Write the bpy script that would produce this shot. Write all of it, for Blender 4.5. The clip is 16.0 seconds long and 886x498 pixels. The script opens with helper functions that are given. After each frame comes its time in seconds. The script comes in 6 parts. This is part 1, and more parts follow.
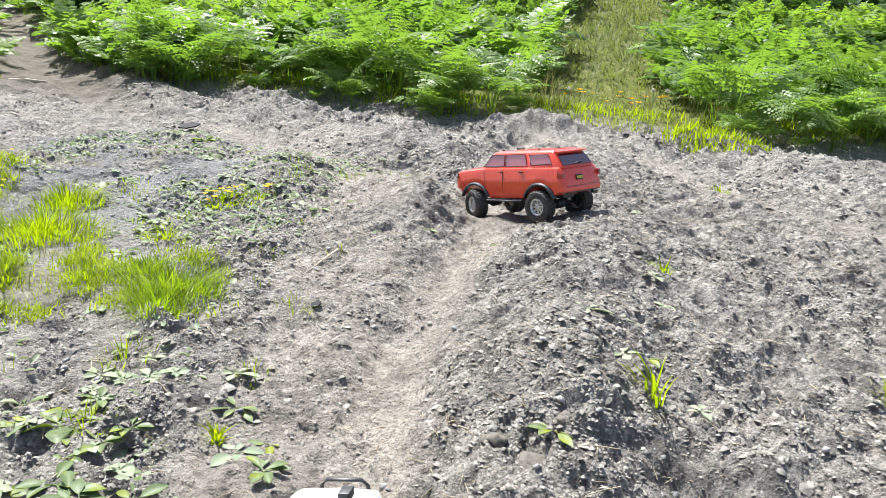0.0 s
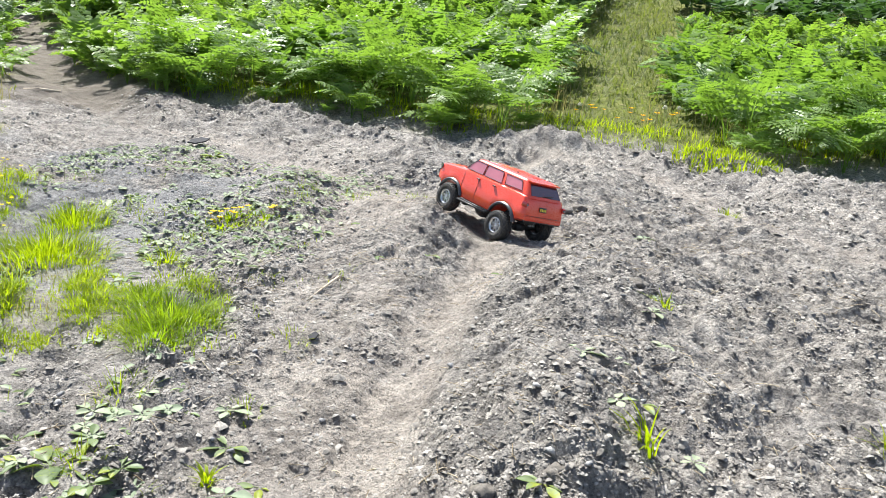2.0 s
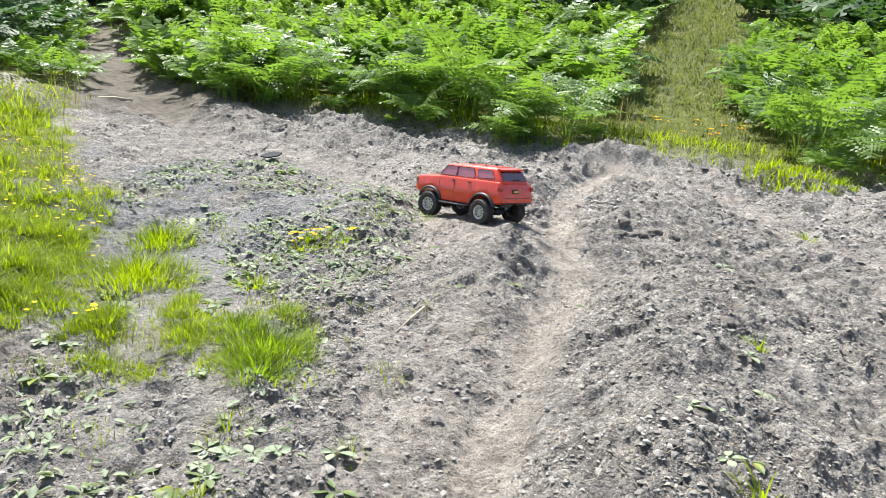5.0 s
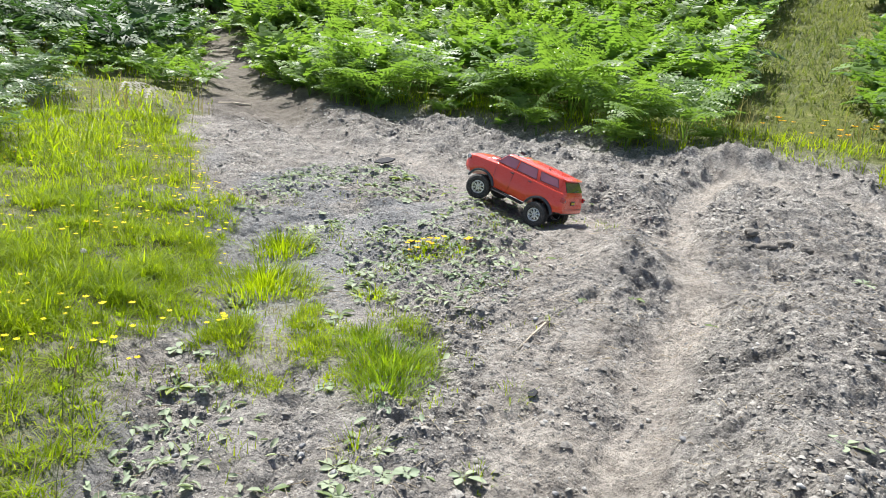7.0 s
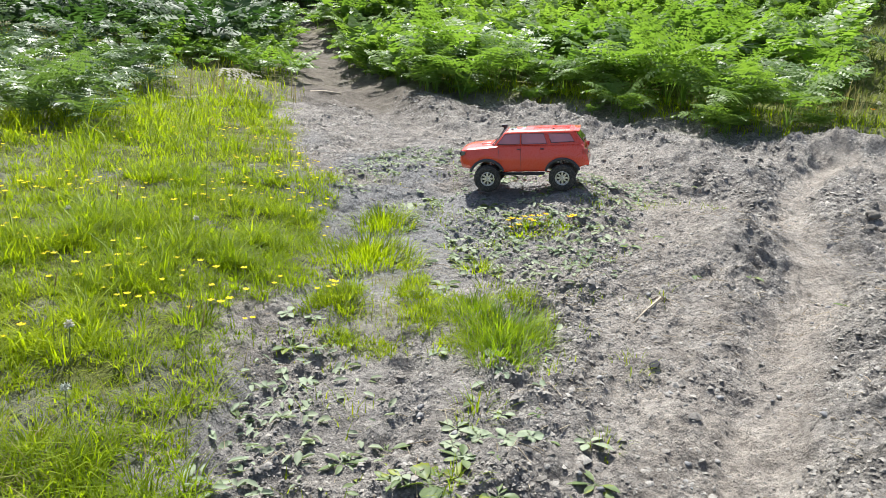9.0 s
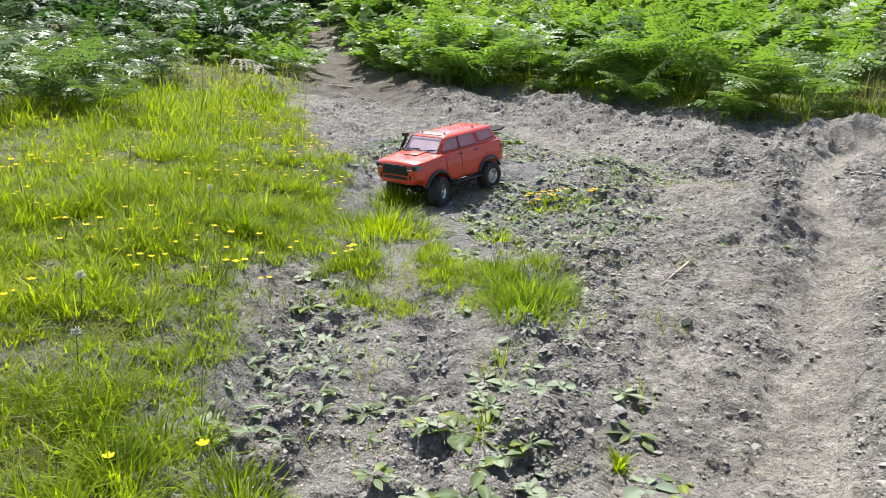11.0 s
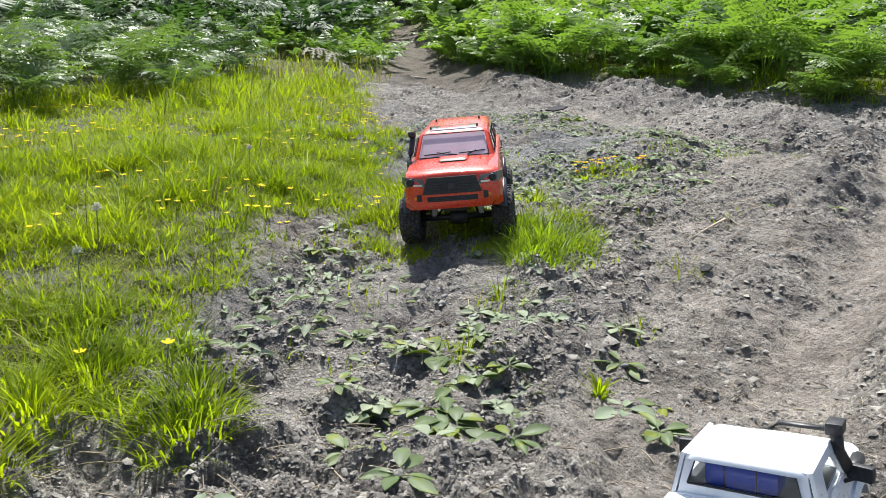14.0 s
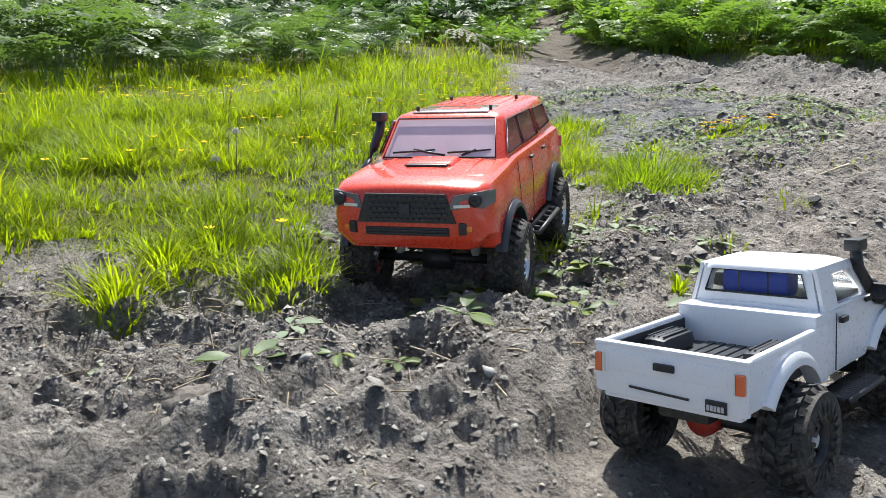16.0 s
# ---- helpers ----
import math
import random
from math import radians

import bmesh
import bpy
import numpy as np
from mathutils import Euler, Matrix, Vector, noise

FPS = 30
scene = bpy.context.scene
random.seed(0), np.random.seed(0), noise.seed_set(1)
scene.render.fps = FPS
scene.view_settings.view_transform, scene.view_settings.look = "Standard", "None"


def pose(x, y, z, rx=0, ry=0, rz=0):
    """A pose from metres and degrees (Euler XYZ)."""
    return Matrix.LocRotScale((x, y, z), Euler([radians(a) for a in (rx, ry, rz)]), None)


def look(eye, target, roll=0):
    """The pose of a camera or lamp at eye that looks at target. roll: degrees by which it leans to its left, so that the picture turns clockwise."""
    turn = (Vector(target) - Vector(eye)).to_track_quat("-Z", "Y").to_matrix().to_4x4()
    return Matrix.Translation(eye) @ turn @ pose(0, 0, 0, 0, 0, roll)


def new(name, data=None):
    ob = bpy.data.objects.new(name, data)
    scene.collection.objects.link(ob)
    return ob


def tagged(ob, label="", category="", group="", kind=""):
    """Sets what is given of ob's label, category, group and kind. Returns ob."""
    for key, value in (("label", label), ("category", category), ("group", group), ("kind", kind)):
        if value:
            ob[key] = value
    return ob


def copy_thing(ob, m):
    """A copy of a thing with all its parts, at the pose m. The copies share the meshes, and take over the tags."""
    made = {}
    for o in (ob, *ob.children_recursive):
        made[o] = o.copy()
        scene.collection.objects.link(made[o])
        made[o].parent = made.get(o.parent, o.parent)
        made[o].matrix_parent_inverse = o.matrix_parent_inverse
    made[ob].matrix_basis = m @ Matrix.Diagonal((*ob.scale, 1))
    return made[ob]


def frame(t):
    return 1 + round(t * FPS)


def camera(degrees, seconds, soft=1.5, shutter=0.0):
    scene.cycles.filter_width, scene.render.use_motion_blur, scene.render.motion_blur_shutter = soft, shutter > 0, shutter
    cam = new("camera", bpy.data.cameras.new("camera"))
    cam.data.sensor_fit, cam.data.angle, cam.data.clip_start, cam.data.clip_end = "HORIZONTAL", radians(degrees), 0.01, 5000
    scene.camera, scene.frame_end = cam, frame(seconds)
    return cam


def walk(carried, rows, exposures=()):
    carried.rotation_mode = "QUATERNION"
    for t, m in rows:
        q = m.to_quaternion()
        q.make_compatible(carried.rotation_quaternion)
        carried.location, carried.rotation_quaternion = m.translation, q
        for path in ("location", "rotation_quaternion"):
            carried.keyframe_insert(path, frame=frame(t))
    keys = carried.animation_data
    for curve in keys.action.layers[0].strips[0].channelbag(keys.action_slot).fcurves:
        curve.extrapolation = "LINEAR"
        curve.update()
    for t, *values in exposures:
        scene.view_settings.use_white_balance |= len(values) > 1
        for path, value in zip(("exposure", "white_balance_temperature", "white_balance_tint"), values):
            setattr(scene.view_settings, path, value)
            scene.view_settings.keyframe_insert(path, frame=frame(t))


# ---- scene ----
cam = camera(58.1, 16.0, soft=0.8)
PATH = [
    (0, (0.326, -0.083, 0.608), (0.104, 1.842, 0.112), 4.3),
    (0.5, (0.369, -0.081, 0.632), (0.122, 1.844, 0.145), 4.3),
    (1, (0.368, -0.074, 0.672), (0.113, 1.85, 0.19), 4.6),
    (1.5, (0.352, -0.057, 0.675), (0.096, 1.867, 0.193), 4.8),
    (2, (0.349, -0.057, 0.668), (0.095, 1.867, 0.187), 4.9),
    (2.5, (0.328, -0.062, 0.681), (0.061, 1.861, 0.201), 5.0),
    (3, (0.304, -0.058, 0.689), (0.012, 1.861, 0.205), 5.0),
    (5.5, (0.194, -0.069, 0.764), (-0.239, 1.82, 0.269), 4.9),
    (6, (0.159, -0.064, 0.772), (-0.37, 1.799, 0.271), 4.3),
    (6.5, (0.167, -0.044, 0.771), (-0.427, 1.796, 0.26), 3.9),
    (7, (0.163, -0.04, 0.777), (-0.451, 1.792, 0.264), 3.9),
    (7.5, (0.135, -0.054, 0.773), (-0.492, 1.774, 0.257), 4.1),
    (8, (0.128, -0.05, 0.769), (-0.556, 1.756, 0.248), 3.8),
    (8.5, (0.098, -0.043, 0.732), (-0.649, 1.736, 0.205), 3.6),
    (9, (0.075, -0.048, 0.687), (-0.716, 1.71, 0.155), 3.3),
    (11.5, (0.043, -0.011, 0.528), (-0.781, 1.737, 0.013), 2.8),
    (12, (0.07, 0.026, 0.489), (-0.768, 1.769, -0.02), 2.7),
    (12.5, (0.112, 0.052, 0.464), (-0.737, 1.792, -0.036), 2.7),
    (13, (0.108, 0.036, 0.445), (-0.747, 1.772, -0.061), 2.7),
    (13.5, (0.143, 0.04, 0.434), (-0.766, 1.747, -0.076), 2.4),
    (14, (0.202, 0.037, 0.442), (-0.812, 1.681, -0.076), 1.8),
    (14.5, (0.263, 0.023, 0.412), (-0.848, 1.601, -0.11), 1.5),
    (15, (0.296, 0.019, 0.387), (-0.919, 1.515, -0.148), 1.0),
    (15.5, (0.321, 0.005, 0.363), (-0.945, 1.452, -0.189), 0.8),
    (16, (0.345, -0.013, 0.322), (-0.954, 1.412, -0.21), 0.8),
]
walk(cam, [(t, look(eye, target, roll)) for t, eye, target, roll in PATH],
     exposures=[(0, 1.17), (3, 1.15), (5.5, 1.02), (9, 0.82), (12.5, 0.64), (14.5, 0.60), (16, 0.68)])

# ---- light: June sun ahead and to the left of the view, clear sky with thin cloud ----
SUN_WAY = Vector((-0.66, 0.75, 1.45)).normalized()
world = bpy.data.worlds.new("world")
scene.world = world
world.use_nodes = True
sky = world.node_tree.nodes.new("ShaderNodeTexSky")
sky.sky_type, sky.sun_disc = "NISHITA", False
sky.dust_density, sky.air_density = 2.2, 1.0
sky.sun_elevation, sky.sun_rotation = math.asin(SUN_WAY.z), math.atan2(SUN_WAY.x, SUN_WAY.y)
world.node_tree.links.new(sky.outputs[0], world.node_tree.nodes["Background"].inputs[0])
world.node_tree.nodes["Background"].inputs[1].default_value = 0.102
sun = new("sun", bpy.data.lights.new("sun", "SUN"))
sun.data.energy, sun.data.angle, sun.data.color = 5.0, radians(0.6), (0.98, 0.985, 0.955)
sun.matrix_world = look(SUN_WAY * 50, (0, 0, 0))

# ---- the red car's way: seconds, place, turns about x, y and z ----
RED_ROWS = [
    (0, 0.295, 2.831, 0.012, -2.1, 9.5, 139.7),
    (0.5, 0.256, 2.864, 0.007, 1.2, 4.0, 136.8),
    (1, 0.205, 2.905, 0.013, 1.2, -2.7, 135.6),
    (1.5, 0.164, 2.947, 0.021, 5.4, -5.5, 136.4),
    (2, 0.115, 3.002, 0.014, 10.4, -6.5, 135.6),
    (2.5, 0.054, 3.045, 0.009, 12.5, -9.2, 136.1),
    (3, 0.000, 3.097, 0.016, 13.3, -9.0, 136.6),
    (4.2, -0.19, 3.265, 0.025, 8.0, -2.0, 142.0),
    (5.5, -0.419, 3.445, 0.000, 2.6, 5.4, 149.5),
    (6, -0.502, 3.442, 0.001, 5.3, 0.9, 150.7),
    (6.5, -0.590, 3.447, 0.011, 6.5, -7.2, 154.2),
    (7, -0.678, 3.438, 0.031, 7.5, -14.1, 163.2),
    (7.5, -0.774, 3.391, 0.033, 2.9, -11.2, 176.1),
    (8, -0.867, 3.316, 0.034, -0.9, 4.2, 189.9),
    (8.5, -0.935, 3.254, 0.053, -1.4, 8.9, 192.8),
    (9, -0.998, 3.185, 0.057, -2.5, 6.0, 193.0),
    (10.1, -1.150, 3.065, 0.010, 0.0, 6.0, 222.0),
    (10.8, -1.255, 2.850, -0.035, 1.5, 5.5, 249.0),
    (11.5, -1.270, 2.574, -0.051, 2.3, 4.9, 273.7),
    (12, -1.180, 2.397, -0.060, 1.9, 0.0, 289.1),
    (12.5, -1.060, 2.219, -0.054, 2.7, -4.1, 298.2),
    (13, -0.958, 2.040, -0.041, 2.3, -1.2, 302.0),
    (13.5, -0.857, 1.876, -0.028, 0.8, -5.6, 300.5),
    (14, -0.780, 1.723, -0.015, 6.8, 0.2, 298.0),
    (14.5, -0.672, 1.498, -0.015, 8.3, 1.8, 297.2),
    (15, -0.596, 1.318, -0.031, 11.0, 0.9, 295.9),
    (15.5, -0.520, 1.103, -0.041, 6.3, 2.2, 294.4),
    (16, -0.443, 0.915, -0.038, 3.4, 0.7, 295.2),
]
# how far each wheel is pushed up or hangs: front left, front right, rear left, rear right
WHEEL_ROWS = [
    (0, 0, 0, 0, 0), (0.5, 0, 0, -0.014, 0.004), (1, 0, 0.004, -0.022, 0.006), (1.5, 0, 0.004, -0.014, 0.004), (2, 0.004, 0, -0.008, 0.006),
    (3, 0.004, 0, -0.004, 0.004), (5.5, 0, 0, 0, 0), (9, 0, 0, 0, 0), (16, 0, 0, 0, 0),
]

TURF = [(-9.9, 13.6), (-6.7, 9.4), (-4.95, 7.2), (-3.7, 5.4), (-3.0, 4.4), (-2.35, 3.59), (-1.69, 2.77), (-1.12, 2.0), (-1.06, 1.45), (-0.86, 1.15), (-0.75, 0.88),
        (-0.62, 0.74), (-0.50, 0.60), (-0.47, 0.50), (-0.66, 0.44), (-0.60, 0.26), (-0.62, -2.0)]
RUT = [(0.12, 0.2), (0.09, 0.88), (0.08, 1.3), (0.09, 1.75), (0.11, 2.18), (0.17, 2.62), (0.13, 3.0), (0.04, 3.37), (0.03, 4.0), (0.12, 4.9), (0.24, 5.6)]
SANDY = [(0.0, 0.9), (-0.12, 1.6), (-0.22, 2.2), (-0.34, 3.0), (-0.5, 3.7)]
TRAIL = [(-0.25, 3.7), (-0.75, 3.8), (-1.78, 4.8), (-2.3, 4.85), (-3.1, 5.7), (-4.5, 7.25), (-6.2, 9.3), (-9.4, 13.3)]
STREAK = [(-0.72, 3.68), (-0.5, 3.65), (-0.25, 3.62)]
TRAIL_EAST = [(0.2, 5.6), (0.9, 4.8), (1.05, 4.24), (1.33, 3.6), (1.6, 3.1), (2.4, 2.4)]
BANK = [(-6.1, 9.8), (-5.3, 8.7), (-3.6, 6.75), (-2.6, 6.4), (-2.15, 6.65), (-1.6, 6.45), (-0.9, 6.1), (-0.3, 5.75), (0.2, 6.05), (0.6, 6.0), (1.28, 5.75),
        (1.7, 5.7), (2.6, 6.0), (3.2, 6.1), (6.0, 5.6), (12.0, 4.0)]
GRASS_PATH = [(0.75, 6.4), (0.85, 8.0), (1.05, 10.5), (1.3, 14.0), (1.9, 22.0), (2.6, 34.0)]


def lattice(ix, iy, seed):
    v = np.sin(ix * 127.1 + iy * 311.7 + seed * 74.7) * 43758.5453
    return v - np.floor(v)


def vnoise(x, y, seed):
    """Smooth value noise from 0 to 1."""
    ix, iy = np.floor(x), np.floor(y)
    u, v = x - ix, y - iy
    u, v = u * u * (3 - 2 * u), v * v * (3 - 2 * v)
    a, b = lattice(ix, iy, seed), lattice(ix + 1, iy, seed)
    c, d = lattice(ix, iy + 1, seed), lattice(ix + 1, iy + 1, seed)
    return (a * (1 - u) + b * u) * (1 - v) + (c * (1 - u) + d * u) * v


def fbm(x, y, scale, octaves, seed):
    total, amp, norm = 0.0, 1.0, 0.0
    for k in range(octaves):
        total, norm = total + amp * vnoise(x * scale * 2.03**k + 3.1 * k, y * scale * 2.03**k - 1.7 * k, seed + k), norm + amp
        amp *= 0.5
    return total / norm


def billow(x, y, scale, seed):
    """Rounded lumps with sharp clefts between them."""
    return np.abs(2 * vnoise(x * scale, y * scale, seed) - 1) ** 0.8 + 0.15


def line_distance(x, y, line):
    best = np.full(np.shape(x), 1e9)
    for (ax, ay), (bx, by) in zip(line, line[1:]):
        dx, dy = bx - ax, by - ay
        s = np.clip(((x - ax) * dx + (y - ay) * dy) / (dx * dx + dy * dy), 0, 1)
        best = np.minimum(best, np.hypot(x - ax - s * dx, y - ay - s * dy))
    return best


def line_side(x, y, line):
    """Signed distance from a line: above zero to the left of its way."""
    best, sign = np.full(np.shape(x), 1e9), np.ones(np.shape(x))
    for (ax, ay), (bx, by) in zip(line, line[1:]):
        dx, dy = bx - ax, by - ay
        s = np.clip(((x - ax) * dx + (y - ay) * dy) / (dx * dx + dy * dy), 0, 1)
        d = np.hypot(x - ax - s * dx, y - ay - s * dy)
        near = d < best
        best = np.where(near, d, best)
        sign = np.where(near, np.sign(dx * (y - ay) - dy * (x - ax)), sign)
    return best * sign


def step(a, b, v):
    u = np.clip((v - a) / (b - a), 0, 1)
    return u * u * (3 - 2 * u)


def hump(x, y, cx, cy, rx, ry, turn, height):
    c, s = math.cos(radians(turn)), math.sin(radians(turn))
    u, v = ((x - cx) * c + (y - cy) * s) / rx, (-(x - cx) * s + (y - cy) * c) / ry
    return height * np.exp(-(u * u + v * v))


def turf_depth(x, y):
    """How far a place lies inside the turf, with a ragged edge."""
    d = -line_side(x, y, TURF) + 0.20 * (fbm(x, y, 4.0, 3, 50) - 0.5) + 0.34 * step(1.8, 3.2, y) * (fbm(x, y, 1.9, 3, 55) - 0.5)
    e = 0.5 - ((x + 0.82) / 0.36) ** 2 - ((y - 1.66) / 0.2) ** 2 + 0.9 * (fbm(x, y, 7.0, 2, 51) - 0.55)
    f = 0.5 - ((x + 0.95) / 0.2) ** 2 - ((y - 1.95) / 0.22) ** 2 + 0.9 * (fbm(x, y, 7.0, 2, 52) - 0.55)
    return np.maximum(np.maximum(d, 0.30 * e), 0.25 * f)


def bank_depth(x, y):
    return line_side(x, y, BANK) + 0.35 * (fbm(x, y, 2.0, 3, 53) - 0.5)


def trodden(x, y):
    """One on worn-smooth earth, zero on the loose heaps."""
    wob = 0.07 * (fbm(x, y, 5.0, 2, 54) - 0.5)
    a = 1 - step(0.05, 0.13, line_distance(x, y, RUT) + wob)
    b = 0.8 * (1 - step(0.10, 0.24, line_distance(x, y, SANDY) + wob))
    c = 0.9 * (1 - step(0.08, 0.22, line_distance(x, y, TRAIL) + wob)) * (1 - 0.6 * step(5.0, 6.5, y))
    d = np.maximum(0.8 * (1 - step(0.05, 0.16, line_distance(x, y, TRAIL_EAST) + wob)), 1 - step(0.03, 0.09, line_distance(x, y, STREAK) + wob))
    e = 0.45 * step(0.0, 0.5, -x - 0.35) * (1 - step(4.6, 5.4, y)) + 0.6 * (1 - step(0.12, 0.36, np.hypot(x - 0.14, y - 0.45)))
    return np.clip(np.maximum.reduce([a, b, c, d, e]), 0, 1)


def plain_height(x, y):
    x, y = np.asarray(x, float), np.asarray(y, float)
    smooth = trodden(x, y)
    turf = step(-0.02, 0.10, turf_depth(x, y))
    bank = step(-0.1, 0.5, bank_depth(x, y))
    rough = (1 + 0.45 * (1 - step(0.7, 1.2, y))) * (1 - 0.52 * smooth) * (1 + 0.35 * step(3.2, 5.0, y)) * (1 - 0.6 * turf) * (1 - 0.5 * bank)
    near = 1 - step(7.0, 11.0, np.hypot(x, y))
    h = 0.05 * (fbm(x, y, 0.8, 3, 1) - 0.5)
    # lumps, then crumbs; the finest only where the sheet is fine enough to carry them
    fine, finest = 1 - step(3.6, 5.0, y), 1 - step(3.0, 4.2, y)
    wx, wy = x + 0.03 * vnoise(y * 12, x * 12, 4), y + 0.03 * vnoise(x * 11, y * 11, 6)
    h = h + rough * 0.075 * (fbm(x, y, 3.1, 3, 5) - 0.45)
    h = h + near * rough * (0.032 * (0.8 - billow(wx, wy, 8, 11)) * (1.3 - 0.3 * fine) + 0.022 * (0.8 - billow(wx, wy, 15, 13)) * (1 - fine) + fine * 0.024 * (0.8 - billow(wx, wy, 21, 15)))
    h = h + near * (0.30 + 0.70 * rough) * (fine * 0.018 * (fbm(x, y, 38, 2, 21) - 0.5) + finest * 0.010 * (vnoise(x * 72, y * 72, 25) - 0.5))
    h = h - 0.052 * np.exp(-(line_distance(x, y, RUT) / 0.10) ** 2)
    h = h - 0.05 * np.exp(-(line_distance(x, y, TRAIL) / 0.22) ** 2)
    # spoil heaps beside the track
    h = h + hump(x, y, -0.12, 2.84, 0.15, 0.34, -12, 0.105) + hump(x, y, 0.45, 2.05, 0.20, 0.60, -6, 0.075) + hump(x, y, 0.40, 1.15, 0.13, 0.40, -4, 0.085)
    h = h + hump(x, y, 0.75, 1.6, 0.5, 0.9, 0, 0.05) + hump(x, y, 0.62, 2.65, 0.4, 0.25, 10, 0.05) + hump(x, y, 0.35, 3.6, 0.18, 0.35, 0, 0.05)
    h = h + hump(x, y, -0.55, 4.45, 0.55, 0.26, -30, 0.09) + hump(x, y, -1.75, 5.95, 0.75, 0.20, -40, 0.14) + hump(x, y, -1.5, 3.85, 0.30, 0.13, -35, 0.05)
    h = h + hump(x, y, -2.9, 6.2, 0.8, 0.20, -42, 0.08) + hump(x, y, 0.25, 5.75, 0.5, 0.20, 8, 0.15) + hump(x, y, 1.35, 5.3, 0.5, 0.22, -10, 0.12)
    h = h + hump(x, y, 0.62, 4.2, 0.25, 0.6, -20, 0.05) + hump(x, y, 1.9, 4.6, 0.5, 0.7, 30, 0.07) + hump(x, y, -0.10, 0.60, 0.10, 0.16, 50, 0.018) - hump(x, y, -0.32, 0.28, 0.26, 0.30, 0, 0.030)
    h = h + 0.03 * turf + 0.14 * bank
    # the hillside behind
    steep = 0.09 + 0.13 * step(-8.0, -4.5, x)
    h = h + steep * 0.5 * ((y - 8.4) + np.sqrt((y - 8.4) ** 2 + 1.2)) * step(5.5, 8.5, y) * (1 - 0.45 * step(16, 30, y)) + 0.05 * np.maximum(0, -x - 4.0) * step(4, 7, -x)
    return h


def spread(rows, times):
    """Rows of (t, values...) at the given times, on smooth curves."""
    rows = np.array(rows, float)
    t, v = rows[:, 0], rows[:, 1:]
    slope = np.gradient(v, t, axis=0)
    k = np.clip(np.searchsorted(t, times, side="right") - 1, 0, len(t) - 2)
    d = (t[k + 1] - t[k])[:, None]
    u = ((np.asarray(times) - t[k])[:, None]) / d
    return (v[k] * (2 * u**3 - 3 * u**2 + 1) + v[k + 1] * (3 * u**2 - 2 * u**3)
            + slope[k] * d * (u**3 - 2 * u**2 + u) + slope[k + 1] * d * (u**3 - u**2))


TIMES = [n / 10 for n in range(161)]
RED_ALONG = spread(RED_ROWS, TIMES)
RED_POSES = [pose(*row) for row in RED_ALONG]
WHEELS = [("front", "left", 0.1565, 0.105), ("front", "right", 0.1565, -0.105), ("rear", "left", -0.1565, 0.105), ("rear", "right", -0.1565, -0.105)]
TYRE, TRUCK_TYRE = 0.056, 0.043
TRUCK_POSE = pose(0.140, 0.629, -0.007, -8.6, 3.9, 87.3)
TRUCK_START = pose(0.133, 0.583, -0.012, -8.6, 3.9, 87.3)

# The ground is pressed to where the tyres bear on it.
PRINTS = [m @ Vector((x, y, 0.004)) for m in RED_POSES[::2] for _, _, x, y in WHEELS]
PRINTS += [m @ Vector((x, y, 0.003)) for m in (TRUCK_START, TRUCK_POSE) for x in (-0.102, 0.10) for y in (0.064, -0.064)]
PX, PY, PZ = (np.array([p[k] for p in PRINTS]) for k in range(3))


def levelled(x, y):
    """The plain ground, eased up or down to the level at which the wheels run."""
    h = plain_height(x, y)
    flat_x, flat_y, out = np.ravel(x), np.ravel(y), np.ravel(h).copy()
    near = np.where((flat_x > -2.4) & (flat_x < 1.4) & (flat_y > -0.3) & (flat_y < 4.6))[0]
    for some in np.array_split(near, max(1, len(near) // 20000)):
        d2 = (flat_x[some, None] - PX[::3]) ** 2 + (flat_y[some, None] - PY[::3]) ** 2
        w = np.exp(-d2 / (2 * 0.16**2))
        out[some] += np.clip(np.exp(-d2.min(1) / (2 * 0.30**2)) * 1.3, 0, 1) * (w * FIRST_GAP[::3]).sum(1) / (w.sum(1) + 1e-6)
    return out.reshape(np.shape(h))


FIRST_GAP = PZ - plain_height(PX, PY)
GAP = PZ - levelled(PX, PY)


def height(x, y):
    x, y = np.asarray(x, float), np.asarray(y, float)
    h = levelled(x, y)
    flat_x, flat_y = x.ravel(), y.ravel()
    near = np.where((flat_x > -1.8) & (flat_x < 0.9) & (flat_y > 0.2) & (flat_y < 4.0))[0]
    out = h.ravel().copy()
    for part_of in np.array_split(near, max(1, len(near) // 20000)):
        d2 = (flat_x[part_of, None] - PX) ** 2 + (flat_y[part_of, None] - PY) ** 2
        tight, wide = np.exp(-d2 / (2 * 0.035**2)), np.exp(-d2 / (2 * 0.11**2))
        w = tight + 0.02 * wide
        fade = np.clip(wide.max(1) * 1.25, 0, 1)
        out[part_of] += fade * (w * GAP).sum(1) / (w.sum(1) + 1e-6)
        # under the tyres themselves the earth is packed flat, at the lowest pass
        low = tight * np.exp(-(PZ - PZ.min()) / 0.012)
        packed = np.clip(1.5 * tight.max(1) - 0.2, 0, 0.92)
        out[part_of] += packed * ((low * PZ).sum(1) / (low.sum(1) + 1e-9) - out[part_of])
    return out.reshape(np.shape(x))
# ---- materials ----
def shader(name):
    m = bpy.data.materials.new(name)
    m.use_nodes = True
    nt = m.node_tree
    return m, nt, nt.nodes["Principled BSDF"], lambda kind: nt.nodes.new(kind), nt.links.new


def ramp_node(node, link, source, stops):
    r = node("ShaderNodeValToRGB")
    while len(r.color_ramp.elements) < len(stops):
        r.color_ramp.elements.new(0.5)
    for e, (at, col) in zip(r.color_ramp.elements, stops):
        e.position, e.color = at, (*col, 1)
    link(source, r.inputs[0])
    return r


